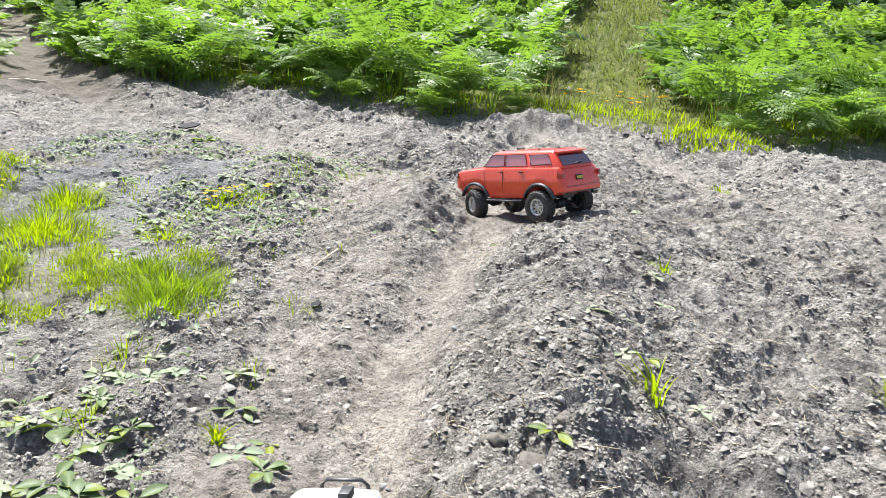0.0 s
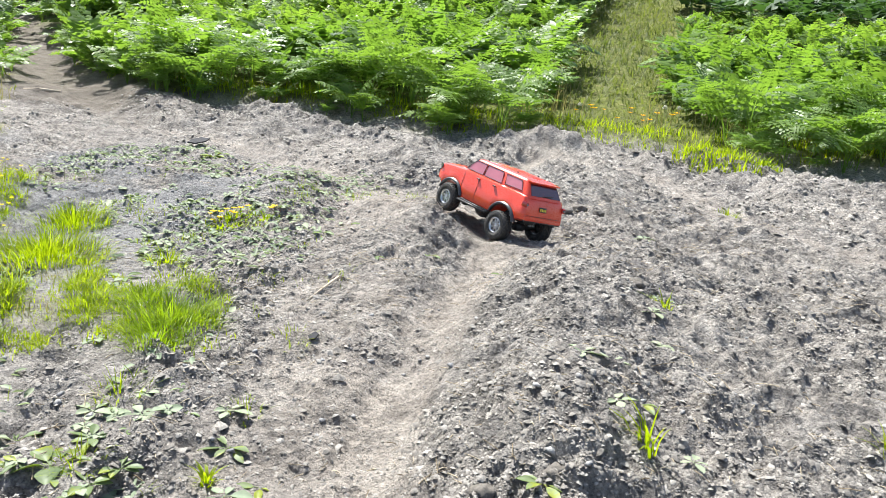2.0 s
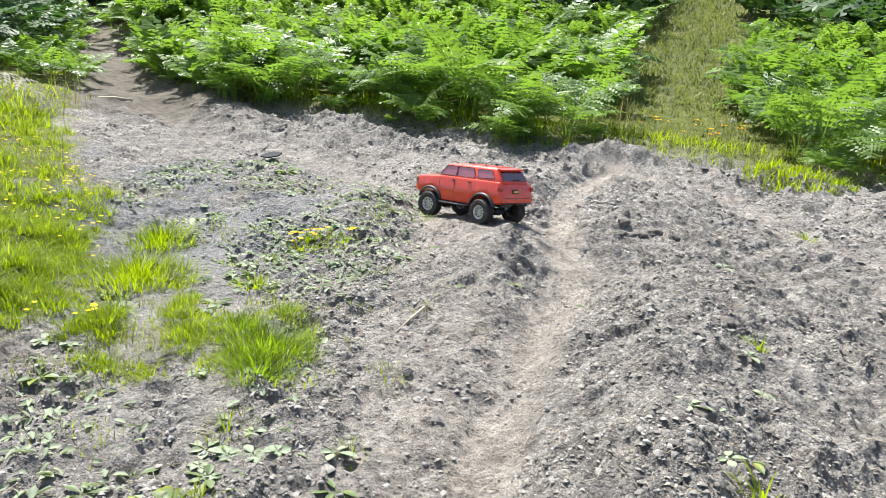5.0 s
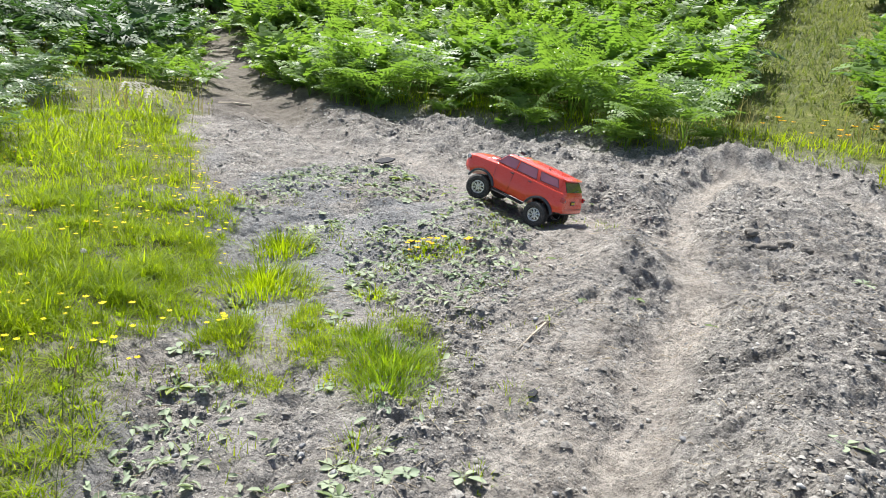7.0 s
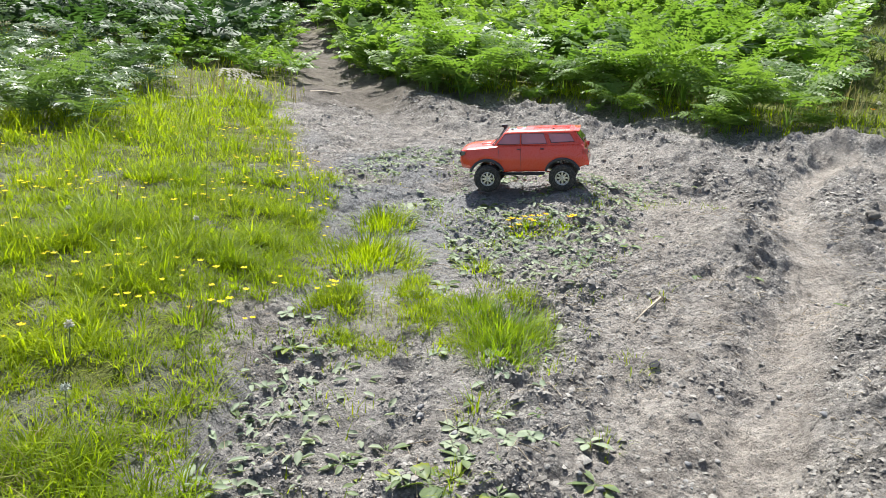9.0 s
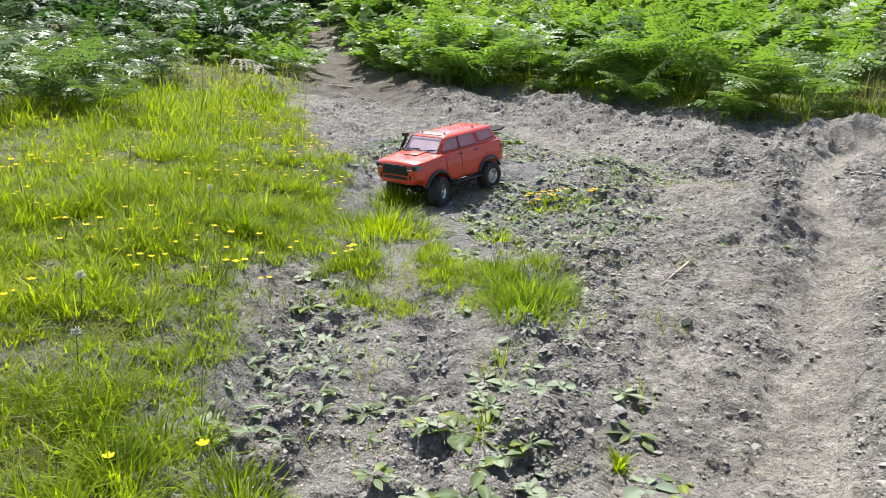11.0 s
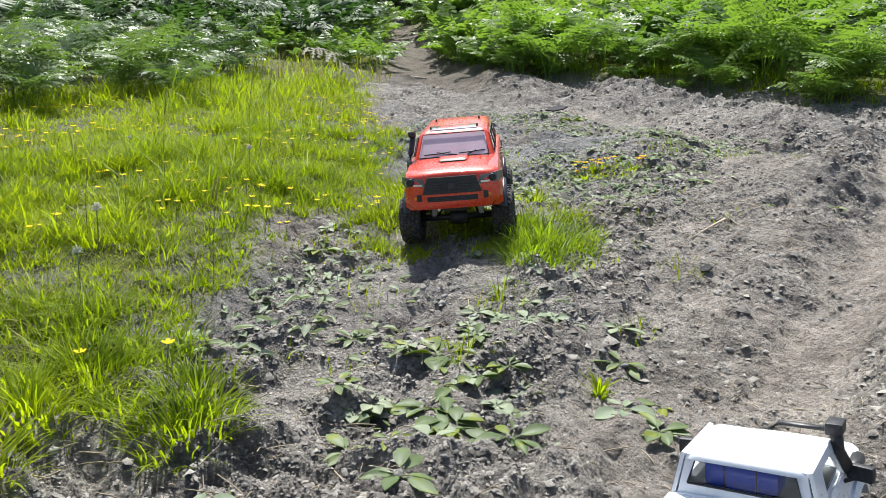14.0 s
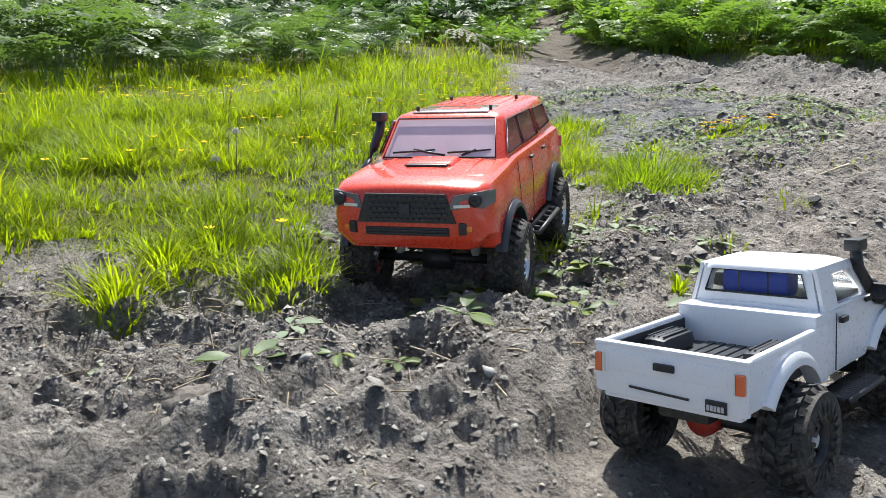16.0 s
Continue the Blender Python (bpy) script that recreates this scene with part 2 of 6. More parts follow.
def noise_node(node, link, coord, scale, detail=4.0, rough=0.6):
    n = node("ShaderNodeTexNoise")
    n.inputs["Scale"].default_value, n.inputs["Detail"].default_value, n.inputs["Roughness"].default_value = scale, detail, rough
    link(coord, n.inputs["Vector"])
    return n


def blend(node, link, fac, a, b, how="MIX"):
    m = node("ShaderNodeMix")
    m.data_type, m.blend_type = "RGBA", how
    for value, slot in ((fac, m.inputs[0]), (a, m.inputs[6]), (b, m.inputs[7])):
        if hasattr(value, "is_output"):
            link(value, slot)
        elif isinstance(value, tuple):
            slot.default_value = (*value, 1)
        else:
            slot.default_value = value
    return m.outputs[2]


def plain(name, col, rough=0.5, metal=0.0, coat=0.0, wear=0.12, scale=40.0, dust=0.0, bump=0.0):
    """Paint, plastic, rubber or metal with slight mottling, dust and relief."""
    m, nt, bsdf, node, link = shader(name)
    tc = node("ShaderNodeTexCoord")
    a, b = noise_node(node, link, tc.outputs["Object"], scale), noise_node(node, link, tc.outputs["Object"], scale * 6)
    dark = tuple(c * (1 - wear) for c in col)
    c = blend(node, link, a.outputs[0], dark, tuple(min(1, c * (1 + wear)) for c in col))
    if dust:
        f = ramp_node(node, link, b.outputs[0], [(0.45, (0, 0, 0)), (0.75, (dust,) * 3)])
        c = blend(node, link, f.outputs[0], c, (0.30, 0.26, 0.21))
    link(c, bsdf.inputs["Base Color"])
    r = ramp_node(node, link, b.outputs[0], [(0.3, (max(0.02, rough - 0.06),) * 3), (0.7, (min(1, rough + 0.08),) * 3)])
    link(r.outputs[0], bsdf.inputs["Roughness"])
    bsdf.inputs["Metallic"].default_value, bsdf.inputs["Coat Weight"].default_value = metal, coat
    bsdf.inputs["Coat Roughness"].default_value = 0.06
    if bump:
        bp = node("ShaderNodeBump")
        bp.inputs["Strength"].default_value, bp.inputs["Distance"].default_value = bump, 0.002
        link(b.outputs[0], bp.inputs["Height"])
        link(bp.outputs[0], bsdf.inputs["Normal"])
    return m


def leafy(name, dark, light, through_light, rough=0.45, scale=9.0, tip=None, glow=0.45):
    """A leaf: sheen on top, light through it, patches of hue."""
    m, nt, bsdf, node, link = shader(name)
    geo, tc, info = node("ShaderNodeNewGeometry"), node("ShaderNodeTexCoord"), node("ShaderNodeObjectInfo")
    n = noise_node(node, link, geo.outputs["Position"], scale, 3)
    big = noise_node(node, link, geo.outputs["Position"], scale * 0.12, 2)
    mixv = node("ShaderNodeMath")
    mixv.operation = "MULTIPLY_ADD"
    link(geo.outputs["Random Per Island"], mixv.inputs[0])
    mixv.inputs[1].default_value = 0.45
    link(n.outputs[0], mixv.inputs[2])
    add = node("ShaderNodeMath")
    add.operation = "MULTIPLY_ADD"
    link(info.outputs["Random"], add.inputs[0])
    add.inputs[1].default_value = 0.2
    link(mixv.outputs[0], add.inputs[2])
    stops = [(0.35, dark), (0.95, light)] if tip is None else [(0.35, dark), (0.92, light), (1.0, tip)]
    c = ramp_node(node, link, add.outputs[0], stops).outputs[0]
    shade = ramp_node(node, link, big.outputs[0], [(0.3, (0.72, 0.80, 0.72)), (0.7, (1.1, 1.06, 0.95))])
    c = blend(node, link, 1.0, c, shade.outputs[0], "MULTIPLY")
    link(c, bsdf.inputs["Base Color"])
    bsdf.inputs["Roughness"].default_value = rough
    bsdf.inputs["Specular IOR Level"].default_value = 0.22
    tr = node("ShaderNodeBsdfTranslucent")
    link(blend(node, link, 1.0, c, through_light, "MULTIPLY"), tr.inputs[0])
    ms = node("ShaderNodeMixShader")
    ms.inputs[0].default_value = glow
    link(bsdf.outputs[0], ms.inputs[1])
    link(tr.outputs[0], ms.inputs[2])
    link(ms.outputs[0], nt.nodes["Material Output"].inputs[0])
    return m


def earth(name):
    """Dry spoil: pale crust, darker damp clods, a worn sandy track, mossy turf floor."""
    m, nt, bsdf, node, link = shader(name)
    geo = node("ShaderNodeNewGeometry")
    at = geo.outputs["Position"]

    def mask(which):
        n = node("ShaderNodeAttribute")
        n.attribute_name = which
        return n.outputs["Fac"]

    big, mid, fine, grit = (noise_node(node, link, at, s, d, 0.65) for s, d in ((1.3, 3), (9, 6), (55, 8), (190, 6)))
    crumb, crumbs = node("ShaderNodeTexVoronoi"), node("ShaderNodeTexVoronoi")
    for v, size in ((crumb, 85), (crumbs, 210)):
        v.inputs["Scale"].default_value = size
        link(at, v.inputs["Vector"])
    loose = ramp_node(node, link, mid.outputs[0], [(0.30, (0.160, 0.145, 0.128)), (0.50, (0.285, 0.263, 0.236)), (0.72, (0.420, 0.393, 0.357))]).outputs[0]
    grain = ramp_node(node, link, fine.outputs[0], [(0.32, (0.50, 0.50, 0.51)), (0.5, (1, 1, 1)), (0.68, (1.38, 1.37, 1.35))]).outputs[0]
    loose = blend(node, link, 1.0, loose, grain, "MULTIPLY")
    tint = ramp_node(node, link, crumb.outputs["Color"], [(0.2, (0.74, 0.74, 0.75)), (0.5, (1, 1, 1)), (0.85, (1.22, 1.21, 1.19))]).outputs[0]
    loose = blend(node, link, 1.0, loose, tint, "MULTIPLY")
    sand = ramp_node(node, link, mid.outputs[0], [(0.3, (0.300, 0.262, 0.222)), (0.7, (0.44, 0.395, 0.343))]).outputs[0]
    sand = blend(node, link, 0.7, sand, grain, "MULTIPLY")
    c = blend(node, link, mask("worn"), loose, sand)
    # a darker brown, mixed in by its mask
    brown_soil = ramp_node(node, link, mid.outputs[0], [(0.3, (0.105, 0.088, 0.070)), (0.7, (0.235, 0.205, 0.170))]).outputs[0]
    c = blend(node, link, mask("far_brown"), c, brown_soil)
    slate = ramp_node(node, link, fine.outputs[0], [(0.3, (0.13, 0.13, 0.13)), (0.7, (0.345, 0.343, 0.338))]).outputs[0]
    c = blend(node, link, mask("stony"), c, slate)
    moss = ramp_node(node, link, mid.outputs[0], [(0.3, (0.075, 0.082, 0.018)), (0.55, (0.140, 0.160, 0.028)), (0.75, (0.23, 0.20, 0.10))]).outputs[0]
    c = blend(node, link, mask("turf"), c, moss)
    specks = ramp_node(node, link, grit.outputs[0], [(0.34, (0.55, 0.54, 0.53)), (0.46, (1, 1, 1)), (0.66, (1, 1, 1)), (0.74, (1.5, 1.5, 1.5))]).outputs[0]
    c = blend(node, link, 0.8, c, specks, "MULTIPLY")
    tone = ramp_node(node, link, big.outputs[0], [(0.3, (0.85, 0.85, 0.86)), (0.7, (1.12, 1.11, 1.09))]).outputs[0]
    c = blend(node, link, 1.0, c, tone, "MULTIPLY")
    link(c, bsdf.inputs["Base Color"])
    bsdf.inputs["Roughness"].default_value = 0.92
    bsdf.inputs["Specular IOR Level"].default_value = 0.25
    above = None
    for source, distance, invert in ((fine.outputs[0], 0.019, False), (crumb.outputs["Distance"], 0.006, True), (crumbs.outputs["Distance"], 0.0022, True), (grit.outputs[0], 0.007, False)):
        bump = node("ShaderNodeBump")
        bump.invert = invert
        bump.inputs["Strength"].default_value, bump.inputs["Distance"].default_value = 1.0, distance
        link(source, bump.inputs["Height"])
        if above:
            link(above, bump.inputs["Normal"])
        above = bump.outputs[0]
    link(above, bsdf.inputs["Normal"])
    return m


def clod_earth(name, stops, rough=0.92):
    m, nt, bsdf, node, link = shader(name)
    geo = node("ShaderNodeNewGeometry")
    fine = noise_node(node, link, geo.outputs["Position"], 150, 4)
    c = ramp_node(node, link, geo.outputs["Random Per Island"], stops).outputs[0]
    g = ramp_node(node, link, fine.outputs[0], [(0.3, (0.65, 0.65, 0.65)), (0.7, (1.25, 1.25, 1.22))]).outputs[0]
    link(blend(node, link, 1.0, c, g, "MULTIPLY"), bsdf.inputs["Base Color"])
    bsdf.inputs["Roughness"].default_value = rough
    bp = node("ShaderNodeBump")
    bp.inputs["Strength"].default_value, bp.inputs["Distance"].default_value = 0.8, 0.003
    link(fine.outputs[0], bp.inputs["Height"])
    link(bp.outputs[0], bsdf.inputs["Normal"])
    return m


EARTH = earth("earth")
CLODS = clod_earth("clod_earth", [(0.0, (0.13, 0.117, 0.103)), (0.6, (0.235, 0.216, 0.193)), (1.0, (0.345, 0.322, 0.290))])
LUMP = clod_earth("lump_earth", [(0.0, (0.11, 0.096, 0.082)), (1.0, (0.16, 0.142, 0.122))])
PEBBLE = clod_earth("pebble", [(0.0, (0.16, 0.16, 0.165)), (0.6, (0.30, 0.29, 0.28)), (1.0, (0.46, 0.44, 0.41))], 0.7)
STRAW = clod_earth("straw", [(0.0, (0.20, 0.15, 0.09)), (1.0, (0.50, 0.42, 0.30))], 0.8)
GRASS = leafy("grass", (0.070, 0.122, 0.008), (0.300, 0.370, 0.020), (1.6, 1.65, 0.35), 0.5, 14.0, glow=0.54)
GRASS_TUFT = leafy("tuft_grass", (0.058, 0.112, 0.010), (0.240, 0.325, 0.030), (1.5, 1.6, 0.4), 0.45, 20.0, glow=0.5)
GRASS_DRY = leafy("dry_grass", (0.16, 0.15, 0.06), (0.36, 0.31, 0.16), (1.2, 1.15, 0.8), 0.6, 6.0, glow=0.4)
GRASS_FAR = leafy("path_grass", (0.06, 0.085, 0.022), (0.175, 0.205, 0.065), (1.3, 1.35, 0.7), 0.5, 3.0, glow=0.45)
FERN = leafy("bracken_leaf", (0.032, 0.073, 0.026), (0.188, 0.280, 0.080), (1.45, 1.6, 0.55), 0.42, 2.2, glow=0.45)
# The same bracken with shade painted into its leaf colour.
FERN_SHADED = leafy("shaded_bracken_leaf", (0.030, 0.062, 0.026), (0.140, 0.210, 0.085), (1.3, 1.45, 0.6), 0.40, 2.2, glow=0.38)
FERN_DEEP = leafy("bracken_leaf_far", (0.026, 0.060, 0.020), (0.080, 0.140, 0.044), (1.2, 1.4, 0.8), 0.5, 1.5, glow=0.35)
STALK = plain("stalk", (0.14, 0.17, 0.05), 0.6)
WEED = leafy("weed_leaf", (0.070, 0.112, 0.050), (0.205, 0.262, 0.130), (1.4, 1.5, 0.5), 0.45, 30.0, tip=(0.26, 0.30, 0.05), glow=0.35)
WEED_GREY = leafy("dusty_leaf", (0.18, 0.215, 0.15), (0.36, 0.405, 0.30), (1.0, 1.1, 0.7), 0.6, 25.0, glow=0.25)
PETAL = leafy("buttercup_petal", (0.80, 0.60, 0.006), (0.92, 0.76, 0.012), (1.0, 0.95, 0.1), 0.7, 30.0, glow=0.35)
PETAL_ORANGE = leafy("trefoil_petal", (0.86, 0.42, 0.006), (0.92, 0.62, 0.010), (1.0, 0.8, 0.1), 0.7, 40.0, glow=0.35)
PETAL_WHITE = leafy("clover_petal", (0.70, 0.66, 0.62), (0.86, 0.83, 0.78), (1.0, 0.95, 0.9), 0.6, 60.0, glow=0.3)
BARK = clod_earth("bark", [(0.0, (0.07, 0.055, 0.04)), (1.0, (0.14, 0.11, 0.08))])
DEAD = leafy("dead_frond", (0.20, 0.17, 0.13), (0.36, 0.33, 0.28), (0.9, 0.85, 0.7), 0.7, 8.0, glow=0.25)
PALE_WOOD = plain("pale_root", (0.46, 0.38, 0.28), 0.8, bump=0.6)
SLATE = plain("slate", (0.022, 0.022, 0.026), 0.85, bump=0.4)
RED = plain("red_paint", (0.72, 0.056, 0.022), 0.28, coat=0.6, wear=0.05, dust=0.03)
BLACK = plain("black_plastic", (0.018, 0.019, 0.022), 0.45, wear=0.2, dust=0.12)
FLARE = plain("flare_plastic", (0.028, 0.032, 0.042), 0.38, wear=0.2, dust=0.08)
RUBBER = plain("tyre_rubber", (0.028, 0.027, 0.026), 0.78, wear=0.25, dust=0.42, scale=30, bump=0.5)
CHROME = plain("satin_rim", (0.62, 0.62, 0.62), 0.28, metal=1.0, dust=0.12)
LENS = plain("headlight_lens", (0.12, 0.125, 0.14), 0.06, coat=1.0, wear=0.3)
BULB = plain("lamp_glass", (0.80, 0.78, 0.70), 0.1, coat=0.8)
AMBER = plain("amber_lens", (0.75, 0.22, 0.02), 0.12, coat=0.8)
TAIL = plain("tail_lens", (0.40, 0.02, 0.02), 0.12, coat=1.0)
ORANGE = plain("orange_lens", (0.80, 0.16, 0.05), 0.15, coat=0.8)
GLASS = plain("tinted_glass", (0.46, 0.14, 0.17), 0.07, coat=1.0, wear=0.4, scale=12)
# Base colour is pale to paint in the sky's reflection on the glass.
SCREEN = plain("windscreen_glass", (0.70, 0.54, 0.60), 0.12, coat=1.0, wear=0.35, scale=9)
REAR_GLASS = plain("dark_glass", (0.075, 0.018, 0.028), 0.07, coat=1.0, wear=0.4, scale=12)
# Film's grey is lightened to paint in the sky reflected on the roof.
SHADE = plain("roof_film_painted_sheen", (0.50, 0.43, 0.42), 0.16, coat=0.9)
WHITE = plain("white_plastic", (0.87, 0.88, 0.91), 0.30, coat=0.25, wear=0.02, dust=0.05)
BED = plain("bed_liner", (0.024, 0.027, 0.034), 0.40, wear=0.2, dust=0.08)
BLUE = plain("blue_pack", (0.020, 0.065, 0.42), 0.4)
DIFF = plain("red_diff", (0.45, 0.035, 0.02), 0.45, dust=0.3)
YELLOW = plain("plate_letters", (0.75, 0.55, 0.06), 0.5)
SILVER = plain("grey_letters", (0.55, 0.55, 0.55), 0.5)


def clear_glass(name):
    m, nt, bsdf, node, link = shader(name)
    bsdf.inputs["Base Color"].default_value = (0.9, 0.95, 1.0, 1)
    bsdf.inputs["Roughness"].default_value, bsdf.inputs["Transmission Weight"].default_value = 0.02, 1.0
    bsdf.inputs["IOR"].default_value = 1.3
    return m


PANE = clear_glass("window_glass")


# ---- building tools ----
def mesh_of(name, verts, faces, material, smooth=False):
    me = bpy.data.meshes.new(name)
    me.from_pydata([tuple(v) for v in verts], [], [tuple(f) for f in faces])
    me.materials.append(material)
    if smooth:
        me.shade_smooth()
    me.update()
    return me


def quads_mesh(name, verts, faces, material, smooth=False):
    """A large mesh straight from arrays; faces of one size."""
    verts, faces = np.asarray(verts, np.float32), np.asarray(faces, np.int32)
    me = bpy.data.meshes.new(name)
    me.vertices.add(len(verts))
    me.vertices.foreach_set("co", verts.ravel())
    n, k = faces.shape
    me.loops.add(n * k)
    me.loops.foreach_set("vertex_index", faces.ravel())
    me.polygons.add(n)
    me.polygons.foreach_set("loop_start", np.arange(0, n * k, k, dtype=np.int32))
    me.polygons.foreach_set("loop_total", np.full(n, k, np.int32))
    me.materials.append(material)
    me.update(calc_edges=True)
    if smooth:
        me.shade_smooth()
    return me


def part(name, bm, material, parent, label="", smooth=True):
    """Links a bmesh, or (verts, faces), as one mesh object under a thing or a part."""
    if isinstance(bm, tuple):
        me = mesh_of(name, bm[0], bm[1], material, smooth)
    else:
        me = bpy.data.meshes.new(name)
        bm.to_mesh(me)
        bm.free()
        me.materials.append(material)
        if smooth:
            me.shade_smooth()
            me.set_sharp_from_angle(angle=radians(38))
    ob = new(name, me)
    ob.parent = parent
    return tagged(ob, label)


def block(size, at=(0, 0, 0), turn=(0, 0, 0), bevel=0.0, taper=1.0):
    """A box with eased edges; taper narrows its top."""
    bm = bmesh.new()
    bmesh.ops.create_cube(bm, size=1)
    for v in bm.verts:
        k = taper if v.co.z > 0 else 1.0
        v.co = Vector((v.co.x * size[0] * k, v.co.y * size[1] * k, v.co.z * size[2]))
    if bevel:
        bmesh.ops.bevel(bm, geom=bm.edges[:], offset=bevel, segments=2, affect="EDGES", profile=0.6)
    bm.transform(pose(*at, *turn))
    return bm


def rod(points, radius, sides=8, ends=None):
    """A tube along points; ends: radius at the last point."""
    pts = [Vector(p) for p in points]
    verts, faces = [], []
    for i, p in enumerate(pts):
        way = (pts[min(i + 1, len(pts) - 1)] - pts[max(i - 1, 0)]).normalized()
        a = way.orthogonal().normalized()
        b = way.cross(a)
        r = radius if ends is None else radius + (ends - radius) * i / (len(pts) - 1)
        verts += [p + r * (math.cos(k * math.tau / sides) * a + math.sin(k * math.tau / sides) * b) for k in range(sides)]
    for i in range(len(pts) - 1):
        for k in range(sides):
            j = (k + 1) % sides
            faces.append((i * sides + k, i * sides + j, (i + 1) * sides + j, (i + 1) * sides + k))
    faces += [tuple(range(sides))[::-1], tuple(range((len(pts) - 1) * sides, len(pts) * sides))]
    return verts, faces


def merged(*pieces):
    verts, faces = [], []
    for v, f in pieces:
        n = len(verts)
        verts += list(v)
        faces += [tuple(i + n for i in face) for face in f]
    return verts, faces


def loft(loops):
    """A skin over closed loops of one length, capped."""
    n = len(loops[0])
    verts = [p for loop in loops for p in loop]
    faces = []
    for i in range(len(loops) - 1):
        for k in range(n):
            j = (k + 1) % n
            faces.append((i * n + k, (i + 1) * n + k, (i + 1) * n + j, i * n + j))
    faces += [tuple(range(n)), tuple(range((len(loops) - 1) * n, len(loops) * n))[::-1]]
    bm = bmesh.new()
    made = [bm.verts.new(v) for v in verts]
    for f in faces:
        bm.faces.new([made[i] for i in f])
    bmesh.ops.recalc_face_normals(bm, faces=bm.faces[:])
    return bm


def slab(outline, thick):
    """A flat plate: the outline in space, thickened along its normal."""
    pts = [Vector(p) for p in outline]
    normal = (pts[1] - pts[0]).cross(pts[2] - pts[0]).normalized()
    bm = bmesh.new()
    a, b = [bm.verts.new(p) for p in pts], [bm.verts.new(p + normal * thick) for p in pts]
    n = len(pts)
    bm.faces.new(a[::-1])
    bm.faces.new(b)
    for k in range(n):
        bm.faces.new((a[k], a[(k + 1) % n], b[(k + 1) % n], b[k]))
    bmesh.ops.recalc_face_normals(bm, faces=bm.faces[:])
    return bm


def window_wall(outer, inner, thick):
    """A plate with one opening; both outlines have the same number of corners."""
    o, i = [Vector(p) for p in outer], [Vector(p) for p in inner]
    normal = (o[1] - o[0]).cross(o[2] - o[0]).normalized() * thick
    n, bm = len(o), bmesh.new()
    rings = [[bm.verts.new(p + shift) for p in ring] for shift in (Vector(), normal) for ring in (o, i)]
    for k in range(n):
        j = (k + 1) % n
        bm.faces.new((rings[0][k], rings[0][j], rings[1][j], rings[1][k]))
        bm.faces.new((rings[2][k], rings[3][k], rings[3][j], rings[2][j]))
        bm.faces.new((rings[0][k], rings[2][k], rings[2][j], rings[0][j]))
        bm.faces.new((rings[1][k], rings[1][j], rings[3][j], rings[3][k]))
    bmesh.ops.recalc_face_normals(bm, faces=bm.faces[:])
    return bm
# ---- ground ----
def spaced(lo, fine_lo, fine_hi, hi, fine, growth):
    """Coordinates, close together in the middle stretch and ever wider outside it."""
    mid = list(np.arange(fine_lo, fine_hi, fine))
    out, d, v = [], fine, mid[-1]
    while v < hi:
        d = min(d * (growth if v < fine_hi + 3.2 else 1.06), 4.0)
        v += d
        out.append(v)
    back, d, v = [], fine, mid[0]
    while v > lo:
        d = min(d * (growth if v > fine_lo - 1.2 else 1.06), 4.0)
        v -= d
        back.append(v)
    return np.array(back[::-1] + mid + out)


def make_ground():
    xs = spaced(-90, -1.45, 1.05, 90, 0.008, 1.017)
    ys = spaced(-60, 0.2, 3.4, 160, 0.008, 1.009)
    gx, gy = np.meshgrid(xs, ys)
    gz = height(gx, gy)
    n, m = len(xs), len(ys)
    k = np.arange(n * m).reshape(m, n)
    faces = np.stack([k[:-1, :-1], k[:-1, 1:], k[1:, 1:], k[1:, :-1]], -1).reshape(-1, 4)
    me = quads_mesh("ground", np.stack([gx, gy, gz], -1).reshape(-1, 3), faces, EARTH, True)
    worn = trodden(gx, gy) * (0.45 + 0.55 * fbm(gx, gy, 6, 3, 60))
    worn = np.maximum(worn, 0.95 * (1 - step(0.03, 0.10, line_distance(gx, gy, RUT[:9]))) * (0.6 + 0.4 * fbm(gx, gy, 9, 2, 66)))
    stony = step(0.2, 0.9, -gx - 0.25) * (1 - step(3.4, 4.6, gy)) * step(0.38, 0.58, fbm(gx, gy, 2.2, 3, 61)) * (1 - 0.75 * trodden(gx, gy) * (gx > -0.5))
    turf = np.maximum(step(0.05, 0.22, turf_depth(gx, gy)) * (0.55 + 0.45 * step(0.35, 0.6, fbm(gx, gy, 7, 3, 62))), step(0.1, 0.5, bank_depth(gx, gy)) * (1 - 0.95 * (1 - step(0.2, 0.45, line_distance(gx, gy, TRAIL)))))
    worn = worn * (1 - 0.85 * step(4.6, 6.0, gy) * step(1.2, 2.4, -gx))
    # the ground turns darker and browner towards the far left
    far_brown = step(4.6, 6.6, gy) * step(1.6, 3.4, -gx)
    for name, field in (("worn", worn), ("stony", 0.85 * stony), ("turf", turf), ("far_brown", far_brown)):
        a = me.attributes.new(name, "FLOAT", "POINT")
        a.data.foreach_set("value", np.ascontiguousarray(field, np.float32).ravel())
    return tagged(new("ground", me), "dry grey-brown churned earth with worn sandy ruts and turf", "ground", kind="structure")


make_ground()
rng = np.random.default_rng(7)


